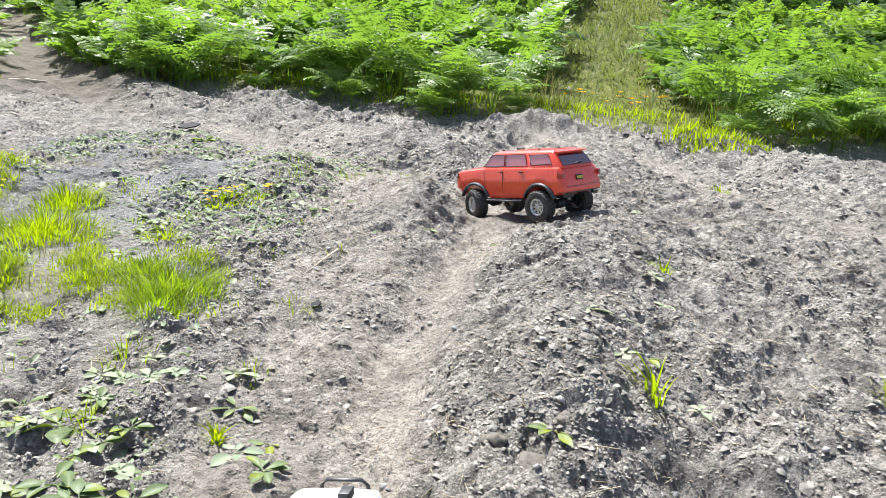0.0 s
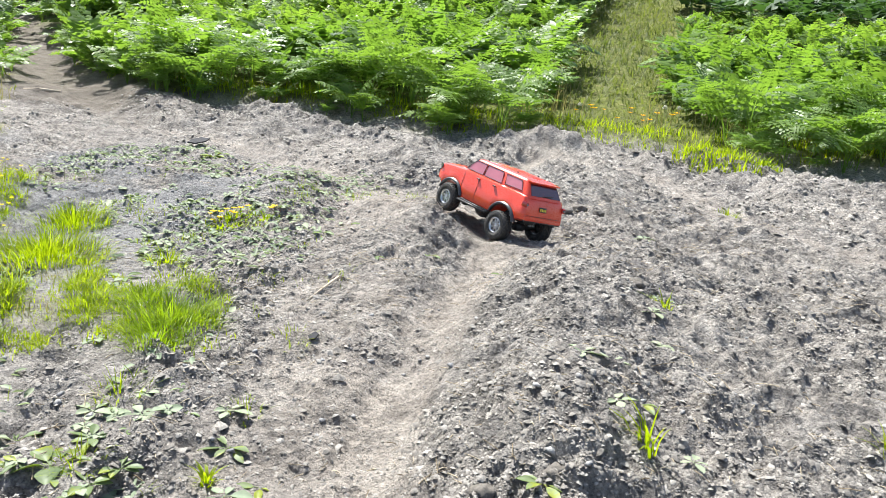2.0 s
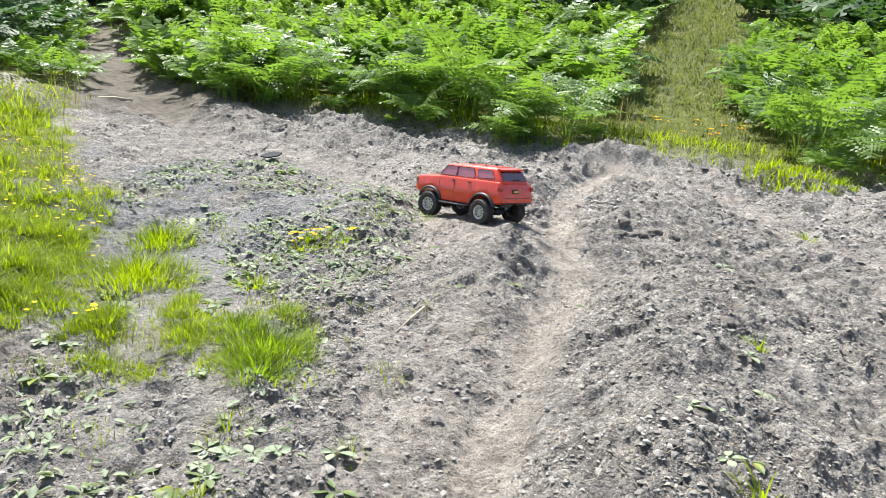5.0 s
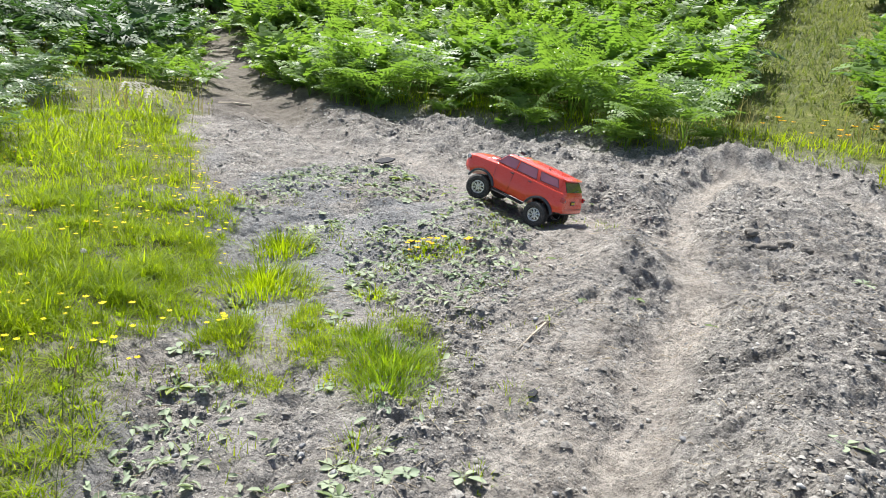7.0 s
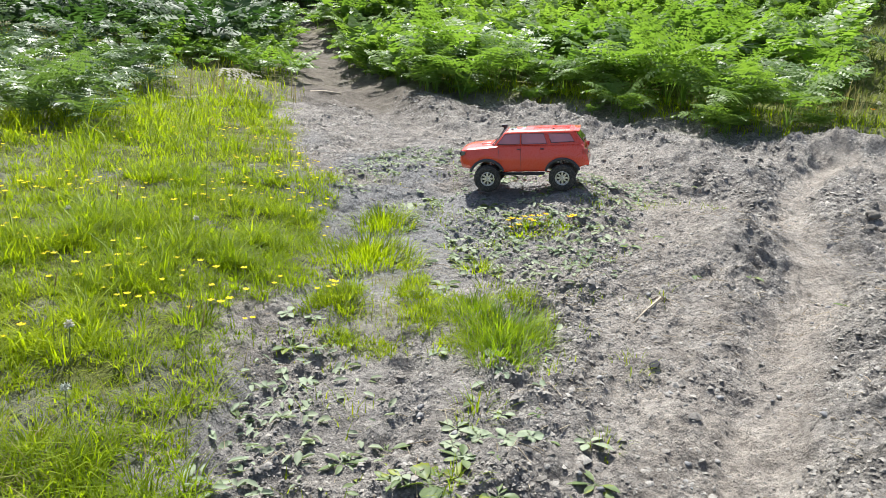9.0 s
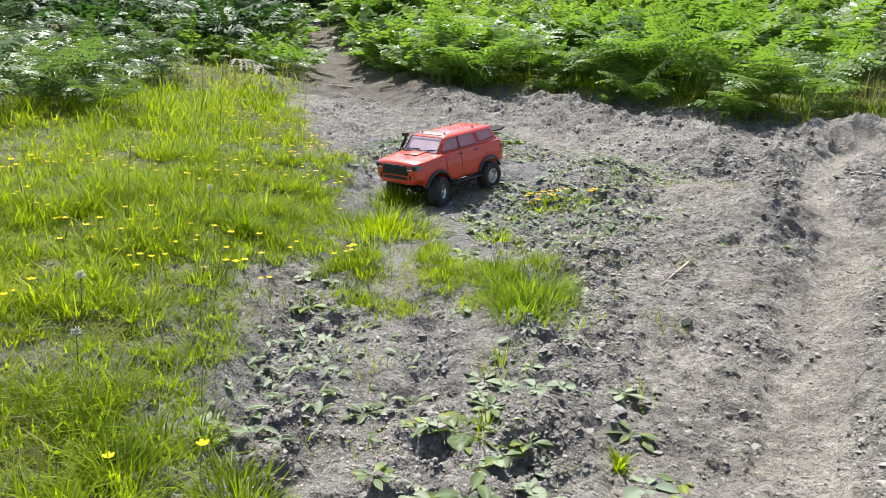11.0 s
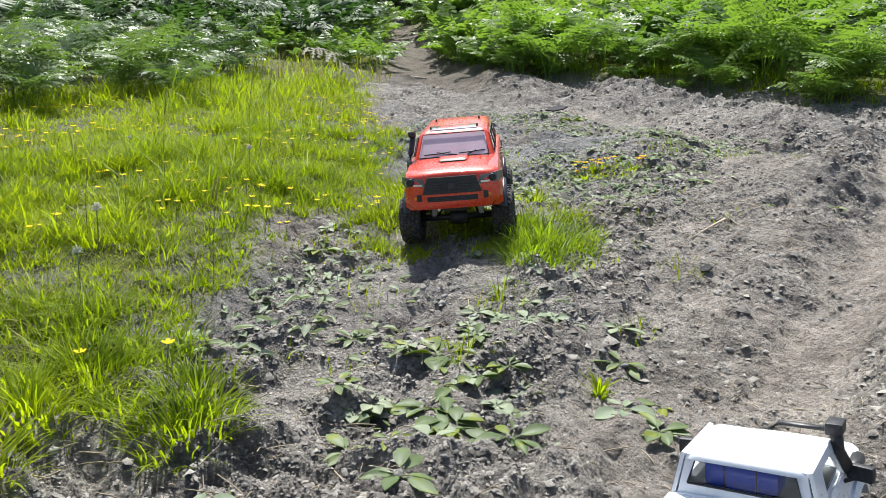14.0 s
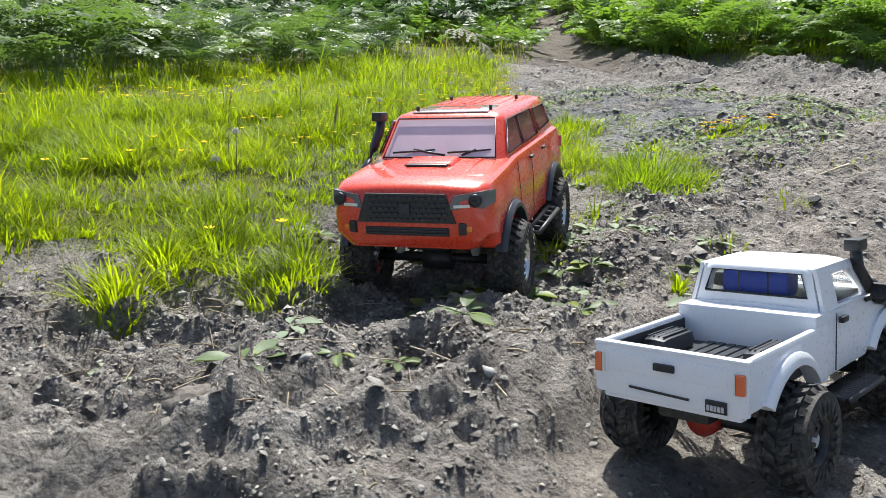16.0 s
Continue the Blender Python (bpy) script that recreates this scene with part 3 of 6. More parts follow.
def scattered(shape_verts, shape_faces, places, sizes, turns, tilt=0.5):
    """Many small copies of a shape joined into arrays, each turned and squashed."""
    v, f = np.array(shape_verts, float), np.array(shape_faces, int)
    n = len(places)
    a, b, c = rng.uniform(-tilt, tilt, n), rng.uniform(-tilt, tilt, n), turns
    ca, sa, cb, sb, cc, sc = np.cos(a), np.sin(a), np.cos(b), np.sin(b), np.cos(c), np.sin(c)
    z0 = np.zeros(n)
    o = np.ones(n)
    rx = np.stack([o, z0, z0, z0, ca, -sa, z0, sa, ca], -1).reshape(n, 3, 3)
    ry = np.stack([cb, z0, sb, z0, o, z0, -sb, z0, cb], -1).reshape(n, 3, 3)
    rz = np.stack([cc, -sc, z0, sc, cc, z0, z0, z0, o], -1).reshape(n, 3, 3)
    r = rz @ ry @ rx
    out = np.einsum("nij,nkj->nki", r, v[None] * sizes[:, None, :]) + places[:, None, :]
    faces = f[None] + (np.arange(n) * len(v))[:, None, None]
    return out.reshape(-1, 3), faces.reshape(-1, f.shape[1])


def lump_shape(seed):
    bm = bmesh.new()
    bmesh.ops.create_icosphere(bm, subdivisions=1, radius=1.0)
    r = random.Random(seed)
    v = [tuple(p.co * r.uniform(0.7, 1.2)) for p in bm.verts]
    f = [tuple(x.index for x in face.verts) for face in bm.faces]
    bm.free()
    return v, f


def chip_shape(seed):
    """A small angular crumb, open below where it sits in the earth."""
    r = random.Random(seed)
    ring_ = [(1, 0.2, 0), (0.3, 1, 0.1), (-0.8, 0.7, -0.1), (-0.9, -0.5, 0), (0.3, -1, 0)]
    v = [tuple(r.uniform(0.75, 1.25) * k for k in p) for p in ring_] + [(r.uniform(-0.1, 0.5), r.uniform(-0.3, 0.3), 1.0), (r.uniform(-0.5, -0.1), r.uniform(-0.2, 0.3), 0.8)]
    return v, [(0, 1, 5), (1, 2, 5), (2, 6, 5), (2, 3, 6), (3, 4, 6), (4, 5, 6), (4, 0, 5)]


def spots(count, x0, x1, y0, y1, keep):
    x, y = rng.uniform(x0, x1, count), rng.uniform(y0, y1, count)
    ok = rng.random(count) < keep(x, y)
    return x[ok], y[ok]


def near_tracks(x, y, r=0.05):
    """True where a tyre passes."""
    d2 = (np.asarray(x)[:, None] - PX) ** 2 + (np.asarray(y)[:, None] - PY) ** 2
    return d2.min(1) < r * r


def make_clods():
    def keep(x, y):
        k = (1 - 0.75 * trodden(x, y)) * (1 - step(-0.03, 0.06, turf_depth(x, y))) * (1 - step(-0.2, 0.3, bank_depth(x, y)))
        return k * (0.12 + 0.88 * step(0.34, 0.60, fbm(x, y, 3.4, 3, 70)))
    vs, fs, n = [], [], 0
    for seed, (count, lo, hi, x0, x1, y0, y1) in enumerate([(26000, 0.0016, 0.0055, -0.7, 0.8, 0.2, 1.1), (100000, 0.0020, 0.0052, -1.0, 1.3, 0.2, 2.6), (46000, 0.0035, 0.0085, -1.5, 1.7, 0.2, 4.2), (1500, 0.007, 0.015, -2.0, 2.2, 0.5, 5.0),
                                                           (30000, 0.006, 0.019, -3.4, 3.4, 3.4, 6.8)]):
        x, y = spots(count, x0, x1, y0, y1, keep)
        s = lo + (hi - lo) * rng.random(len(x)) ** 2.2
        s = s * np.clip(0.6 + 0.4 * (y - 0.3) / 0.9, 0.6, 1.0)
        if hi > 0.006:
            ok = ~near_tracks(x, y)
            x, y, s = x[ok], y[ok], s[ok]
        size = np.stack([s * rng.uniform(0.8, 1.5, len(x)), s * rng.uniform(0.7, 1.1, len(x)), s * rng.uniform(0.45, 0.95, len(x))], -1)
        v, f = chip_shape(seed)
        v, f = scattered(v, f, np.stack([x, y, height(x, y) - 0.25 * size[:, 2]], -1), size, rng.uniform(0, 6.28, len(x)))
        vs.append(v), fs.append(f + n)
        n += len(v)
    tagged(new("soil_clods", quads_mesh("soil_clods", np.concatenate(vs), np.concatenate(fs), CLODS, True)), "crumbly grey-brown clods loose on the churned earth", "soil", kind="stuff")
    x, y = spots(2600, -1.8, 1.4, 0.25, 4.2, lambda x, y: (0.25 + 0.5 * trodden(x, y) + 0.4 * (x < -0.4)) * (1 - step(-0.05, 0.05, turf_depth(x, y))))
    s = 0.0022 + 0.007 * rng.random(len(x)) ** 3
    size = np.stack([s * 1.3, s, s * 0.6], -1)
    v, f = lump_shape(9)
    v, f = scattered(v, f, np.stack([x, y, height(x, y) + 0.3 * size[:, 2]], -1), size, rng.uniform(0, 6.28, len(x)))
    tagged(new("pebbles", quads_mesh("pebbles", v, f, PEBBLE, True)), "small grey stones and slate chips strewn over the earth", "stones", kind="stuff")
    x, y = spots(7500, -1.6, 1.4, 0.25, 3.8, lambda x, y: (1 - 0.5 * trodden(x, y)) * (1 - step(-0.02, 0.1, turf_depth(x, y))) * step(0.35, 0.6, fbm(x, y, 3, 2, 72)))
    size = np.stack([0.004 + 0.026 * rng.random(len(x)) ** 2.5, rng.uniform(0.0005, 0.0011, len(x)), rng.uniform(0.0005, 0.0011, len(x))], -1)
    v = [(-1, -1, 0), (-1, 1, 0), (-1, 0, 1.6), (0, -1, 1.5), (0, 1, 1.5), (0, 0, 3.1), (1, -1, -0.5), (1, 1, -0.5), (1, 0, 1)]
    f = [(0, 3, 5, 2), (1, 2, 5, 4), (3, 6, 8, 5), (4, 5, 8, 7), (0, 1, 4, 3), (3, 4, 7, 6)]
    v, f = scattered(v, f, np.stack([x, y, height(x, y) + 0.002], -1), size, rng.uniform(0, 6.28, len(x)), 0.25)
    tagged(new("straw_litter", quads_mesh("straw_litter", v, f, STRAW)), "dry pale rootlets and straw scattered on bare earth", "straw", kind="stuff")


make_clods()


# ---- grass ----
def blades(x, y, tall, wide, lean, z=None, facing=None, levels=((0.0, 1.0), (0.45, 0.85), (1.0, 0.08))):
    """Curved tapering blades, three faces each: arrays of quads."""
    n = len(x)
    z = height(x, y) if z is None else z
    a = rng.uniform(0, math.tau, n) if facing is None else facing
    dx, dy = np.cos(a), np.sin(a)
    side = np.stack([-dy, dx, np.zeros(n)], -1)
    base = np.stack([x, y, z - 0.004], -1)
    out = []
    for s, w in levels:
        bend = lean * s**1.8
        c = base + np.stack([dx * bend * tall, dy * bend * tall, tall * (s - 0.28 * lean * s**2.4)], -1)
        out += [c - side * (0.5 * w * wide)[:, None], c + side * (0.5 * w * wide)[:, None]]
    v = np.stack(out, 1)
    f = np.array([(2 * k, 2 * k + 1, 2 * k + 3, 2 * k + 2) for k in range(len(levels) - 1)])
    return v.reshape(-1, 3), (f[None] + (np.arange(n) * 2 * len(levels))[:, None, None]).reshape(-1, 4)


def joined(pieces):
    vs, fs, n = [], [], 0
    for v, f in pieces:
        vs.append(v), fs.append(f + n)
        n += len(v)
    return np.concatenate(vs), np.concatenate(fs)


def make_grass():
    def clump(x, y):
        return (0.40 + 0.60 * step(0.36, 0.60, fbm(x, y, 5.5, 3, 80))) * (0.35 + 0.65 * step(0.30, 0.55, fbm(x, y, 17, 2, 84)))
    pieces = []
    # the meadow, by distance
    for count, box_, lo, hi, wd in ((175000, (-2.3, -0.40, 0.05, 2.6), 0.012, 0.062, 0.0026), (105000, (-4.5, -1.2, 0.6, 5.0), 0.018, 0.085, 0.0040),
                                    (16000, (-9.0, -3.0, 2.0, 9.0), 0.04, 0.15, 0.009)):
        x, y = spots(count, *box_, lambda x, y: step(-0.02, 0.10 + 0.14 * step(1.6, 3.0, y), turf_depth(x, y)) * clump(x, y))
        tuft = step(0.45, 0.7, fbm(x, y, 5.5, 3, 80))
        tall = (lo + (hi - lo) * rng.random(len(x)) ** 1.4) * (0.50 + 0.85 * tuft) * (0.65 + 0.7 * step(0.4, 0.65, fbm(x, y, 17, 2, 84)))
        tall = tall * (0.45 + 0.55 * step(0.02, 0.30, turf_depth(x, y)))
        low = near_tracks(x, y, 0.06) & (x > -1.6)
        tall = np.where(low, tall * 0.45, tall)
        pieces.append(blades(x, y, tall, wd * rng.uniform(0.6, 1.3, len(x)), rng.uniform(0.2, 1.5, len(x))))
    # thick tufts through the near turf
    cx, cy = spots(2600, -2.6, -0.45, 0.08, 3.0, lambda x, y: step(0.02, 0.12, turf_depth(x, y)) * (0.25 + 0.75 * step(0.4, 0.6, fbm(x, y, 5.5, 3, 80))))
    ok = ~near_tracks(cx, cy, 0.07)
    cx, cy = np.repeat(cx[ok], 30), np.repeat(cy[ok], 30)
    away, out = rng.uniform(0, math.tau, len(cx)), np.repeat(rng.uniform(0.015, 0.045, ok.sum()), 30) * rng.random(len(cx)) ** 0.6
    tall = np.repeat(rng.uniform(0.03, 0.075, ok.sum()), 30) * rng.uniform(0.5, 1.1, len(cx))
    pieces.append(blades(cx + out * np.cos(away), cy + out * np.sin(away), tall, rng.uniform(0.0018, 0.0036, len(cx)), rng.uniform(0.3, 1.5, len(cx)), facing=away + rng.normal(0, 0.5, len(cx))))
    # broken grass between the turf and the lone tufts
    x, y = spots(26000, -1.15, -0.38, 1.36, 2.08, lambda x, y: step(0.0, 0.5, 1 - ((x + 0.76) / 0.36) ** 2 - ((y - 1.70) / 0.32) ** 2) * step(0.44, 0.62, fbm(x, y, 9.0, 3, 85)))
    pieces.append(blades(x, y, rng.uniform(0.012, 0.055, len(x)) * np.where(near_tracks(x, y, 0.045), 0.5, 1.0), rng.uniform(0.0016, 0.0030, len(x)), rng.uniform(0.3, 1.4, len(x))))
    # sparse blades over the stony ground
    x, y = spots(16000, -1.9, -0.2, 0.5, 3.6, lambda x, y: 0.8 * step(0.55, 0.70, fbm(x, y, 6.0, 3, 81)) * (1 - 0.8 * trodden(x, y) * (x > -0.4)))
    pieces.append(blades(x, y, rng.uniform(0.012, 0.045, len(x)), rng.uniform(0.0015, 0.003, len(x)), rng.uniform(0.2, 1.0, len(x))))
    v, f = joined(pieces)
    tagged(new("meadow_grass", quads_mesh("meadow_grass", v, f, GRASS)), "bright sunlit yellow-green grass in uneven tufts", "grass", kind="stuff")
    x, y = spots(26000, -3.6, -0.45, 0.1, 4.2, lambda x, y: step(0.0, 0.10, turf_depth(x, y)) * step(0.42, 0.62, fbm(x, y, 3.3, 2, 83)) * 0.6)
    v, f = blades(x, y, rng.uniform(0.015, 0.075, len(x)), rng.uniform(0.0012, 0.0026, len(x)), rng.uniform(0.5, 1.6, len(x)))
    tagged(new("straw_grass", quads_mesh("straw_grass", v, f, GRASS_DRY)), "dry straw-coloured blades mixed through the green turf", "grass", kind="stuff")
    # the foot of the bank
    x, y = spots(40000, -6.5, 5.0, 5.0, 11.0, lambda x, y: step(0.0, 0.2, bank_depth(x, y)) * (1 - step(0.7, 1.3, bank_depth(x, y))) * step(0.4, 0.6, fbm(x, y, 2.0, 2, 82)))
    tall = rng.uniform(0.03, 0.13, len(x))
    v, f = blades(x, y, tall, rng.uniform(0.004, 0.008, len(x)), rng.uniform(0.15, 1.2, len(x)))
    x2, y2 = spots(2600, 0.95, 1.9, 4.85, 5.7, lambda x, y: step(0.2, 0.6, 1 - ((x - 1.42) / 0.42) ** 2 - ((y - 5.25) / 0.3) ** 2))
    v2, f2 = blades(x2, y2, rng.uniform(0.03, 0.10, len(x2)), rng.uniform(0.005, 0.009, len(x2)), rng.uniform(0.2, 0.9, len(x2)))
    v, f = joined([(v, f), (v2, f2)])
    tagged(new("bank_grass", quads_mesh("bank_grass", v, f, GRASS)), "lush green grass along the foot of the bracken", "grass", kind="stuff")
    # the grassy ride between the bracken
    d = lambda x, y: 1 - step(0.45, 0.95, line_distance(x, y, GRASS_PATH))
    x, y = spots(34000, -0.3, 4.0, 6.2, 30.0, lambda x, y: d(x, y) * np.clip(1.5 - y / 26, 0.25, 1))
    tall = rng.uniform(0.03, 0.12, len(x)) * np.clip(0.25 * (y - 4.5), 0.5, 1.4)
    v, f = blades(x, y, tall, rng.uniform(0.006, 0.014, len(x)) * (0.6 + 0.06 * y), rng.uniform(0.5, 1.6, len(x)))
    tagged(new("ride_grass", quads_mesh("ride_grass", v, f, GRASS_FAR)), "rough olive-green grass on the ride between bracken", "grass", kind="stuff")
    x, y = spots(5000, -4.9, 2.2, 4.2, 10.5, lambda x, y: np.maximum(1.0 * (np.hypot(x - 0.15, (y - 7.4) * 0.6) < 0.42), 0.4 * (np.hypot(x - 1.5, y - 7.2) < 0.5)) + 0.5 * (np.hypot(x + 4.3, y - 5.4) < 0.55))
    v, f = blades(x, y, rng.uniform(0.10, 0.36, len(x)), rng.uniform(0.004, 0.008, len(x)), rng.uniform(0.1, 0.6, len(x)))
    tagged(new("dry_grass", quads_mesh("dry_grass", v, f, GRASS_DRY)), "pale straw-coloured dry grass stems beside the bracken", "grass", kind="stuff")


make_grass()


def grass_tuft(x, y, spread_, count, lo, hi, width, label, name="grass_tuft", material=None):
    r = spread_ * rng.random(count) ** 0.75
    a = rng.uniform(0, math.tau, count)
    px, py = r * np.cos(a), r * np.sin(a)
    tall = rng.uniform(lo, hi, count) * (1.15 - 0.5 * r / spread_)
    v, f = blades(px, py, tall, rng.uniform(0.6, 1.2, count) * width, np.clip(rng.uniform(0.15, 0.8, count) + 1.0 * r / spread_ * rng.random(count), 0, 1.5), height(x + px, y + py) - float(height(x, y)), a + rng.normal(0, 0.6, count),
                  ((0.0, 1.0), (0.4, 0.9), (0.75, 0.6), (1.0, 0.08)))
    ob = tagged(new(name, quads_mesh(name, v, f, material or GRASS)), label, "grass tuft", "grass tufts on the earth")
    ob.location = (x, y, float(height(x, y)))
    return ob


grass_tuft(-0.50, 1.62, 0.11, 560, 0.02, 0.110, 0.0026, "tall green grass tuft on bare earth", material=GRASS_TUFT)
grass_tuft(-0.46, 1.48, 0.075, 330, 0.015, 0.090, 0.0025, "green grass tuft drooping over bare earth", material=GRASS_TUFT)
grass_tuft(-0.62, 1.72, 0.08, 220, 0.03, 0.07, 0.0024, "green grass tuft thinning on stony earth", material=GRASS_TUFT)
grass_tuft(-0.78, 2.14, 0.07, 130, 0.03, 0.065, 0.003, "sparse green grass tuft on stony earth")
grass_tuft(-1.17, 2.12, 0.19, 1000, 0.04, 0.115, 0.0030, "dense sunlit grass tuft at the turf edge")
grass_tuft(-1.35, 2.55, 0.12, 420, 0.05, 0.11, 0.0036, "dense sunlit grass tuft at the turf edge")
grass_tuft(-0.49, 0.60, 0.065, 320, 0.02, 0.070, 0.0026, "bright green grass tuft over broken earth")
grass_tuft(-0.55, 0.67, 0.06, 260, 0.02, 0.065, 0.0026, "bright green grass tuft over broken earth")
grass_tuft(-0.64, 0.50, 0.045, 180, 0.03, 0.07, 0.0032, "bright green grass tuft at the turf edge")
grass_tuft(-0.57, 0.40, 0.05, 190, 0.03, 0.075, 0.0032, "bright green grass tuft at the turf edge")
grass_tuft(-0.70, 0.62, 0.07, 260, 0.03, 0.08, 0.0032, "bright green grass tuft at the turf edge")
grass_tuft(0.55, 1.17, 0.03, 16, 0.05, 0.11, 0.005, "few upright green grass blades on loose earth")
grass_tuft(0.66, 1.93, 0.035, 22, 0.03, 0.06, 0.004, "small green grass sprout on loose earth")
grass_tuft(-0.155, 1.055, 0.012, 26, 0.025, 0.045, 0.005, "small spiky green seedling tuft on bare earth")
grass_tuft(-0.20, 1.60, 0.05, 30, 0.02, 0.05, 0.002, "wispy sparse grass tuft on sandy earth")
grass_tuft(-0.17, 1.27, 0.04, 26, 0.02, 0.045, 0.002, "wispy sparse grass tuft on sandy earth")
grass_tuft(-0.42, 1.25, 0.06, 60, 0.02, 0.06, 0.0022, "thin grass tuft among weeds")
grass_tuft(1.2, 3.9, 0.05, 40, 0.03, 0.06, 0.004, "small green grass sprout on loose earth")
grass_tuft(0.98, 1.3, 0.03, 14, 0.03, 0.07, 0.004, "few upright green grass blades on loose earth")
grass_tuft(-0.36, 1.02, 0.05, 40, 0.02, 0.05, 0.0022, "thin grass tuft among weeds")


# ---- weeds and flowers ----
def leaf_shape(length, width, curl, fold, seed):
    """An oval leaf blade with a midrib fold on a short stalk, growing along +x."""
    r = random.Random(seed)
    verts, faces = [], []
    prof = [(0.0, 0.06), (0.22, 0.08), (0.32, 0.55), (0.5, 0.95), (0.68, 1.0), (0.86, 0.62), (1.0, 0.04)]
    for s, w in prof:
        z = curl * math.sin(s * 2.2) * length * 0.5 - 0.10 * length * s * s
        e = 0.5 * width * w * r.uniform(0.9, 1.1)
        lift = fold * e
        verts += [(s * length, -e, z + lift), (s * length, -0.5 * e, z + 0.3 * lift + r.uniform(-1, 1) * 0.001), (s * length, 0, z), (s * length, 0.5 * e, z + 0.3 * lift), (s * length, e, z + lift)]
    for i in range(len(prof) - 1):
        for k in range(4):
            faces.append((i * 5 + k, (i + 1) * 5 + k, (i + 1) * 5 + k + 1, i * 5 + k + 1))
    top = len(verts)
    verts += [(x, y, z - 0.0008) for x, y, z in verts]
    faces += [tuple(top + i for i in f[::-1]) for f in faces]
    return verts, faces


def rosette(name, leaves, length, width, material, seed, label, category="weed"):
    """A weed of leaves round one crown."""
    r = random.Random(seed)
    root = tagged(new(name), label, category, "weeds on the earth")
    root.empty_display_size = 0.01
    for k in range(leaves):
        l = length * r.uniform(0.55, 1.1)
        me = mesh_of("leaf", *leaf_shape(l, width * r.uniform(0.75, 1.15) * l / length, r.uniform(0.02, 0.26), r.uniform(0.05, 0.45), seed * 31 + k), material, True)
        ob = new("leaf", me)
        ob.parent = root
        ob.matrix_basis = pose(0, 0, 0.001, r.uniform(-15, 15), -r.uniform(-5, 12), k * 360 / leaves + r.uniform(-25, 25))
    return root


def place(ob, x, y, turn=0.0, size=1.0, up=0.0):
    ob.matrix_basis = Matrix.Translation((x, y, float(height(x, y)) + up)) @ pose(0, 0, 0, 0, 0, turn) @ Matrix.Scale(size, 4)


def place_copy(ob, x, y, turn=0.0, size=1.0, up=0.0):
    made = copy_thing(ob, Matrix())
    place(made, x, y, turn, size, up)
    return made


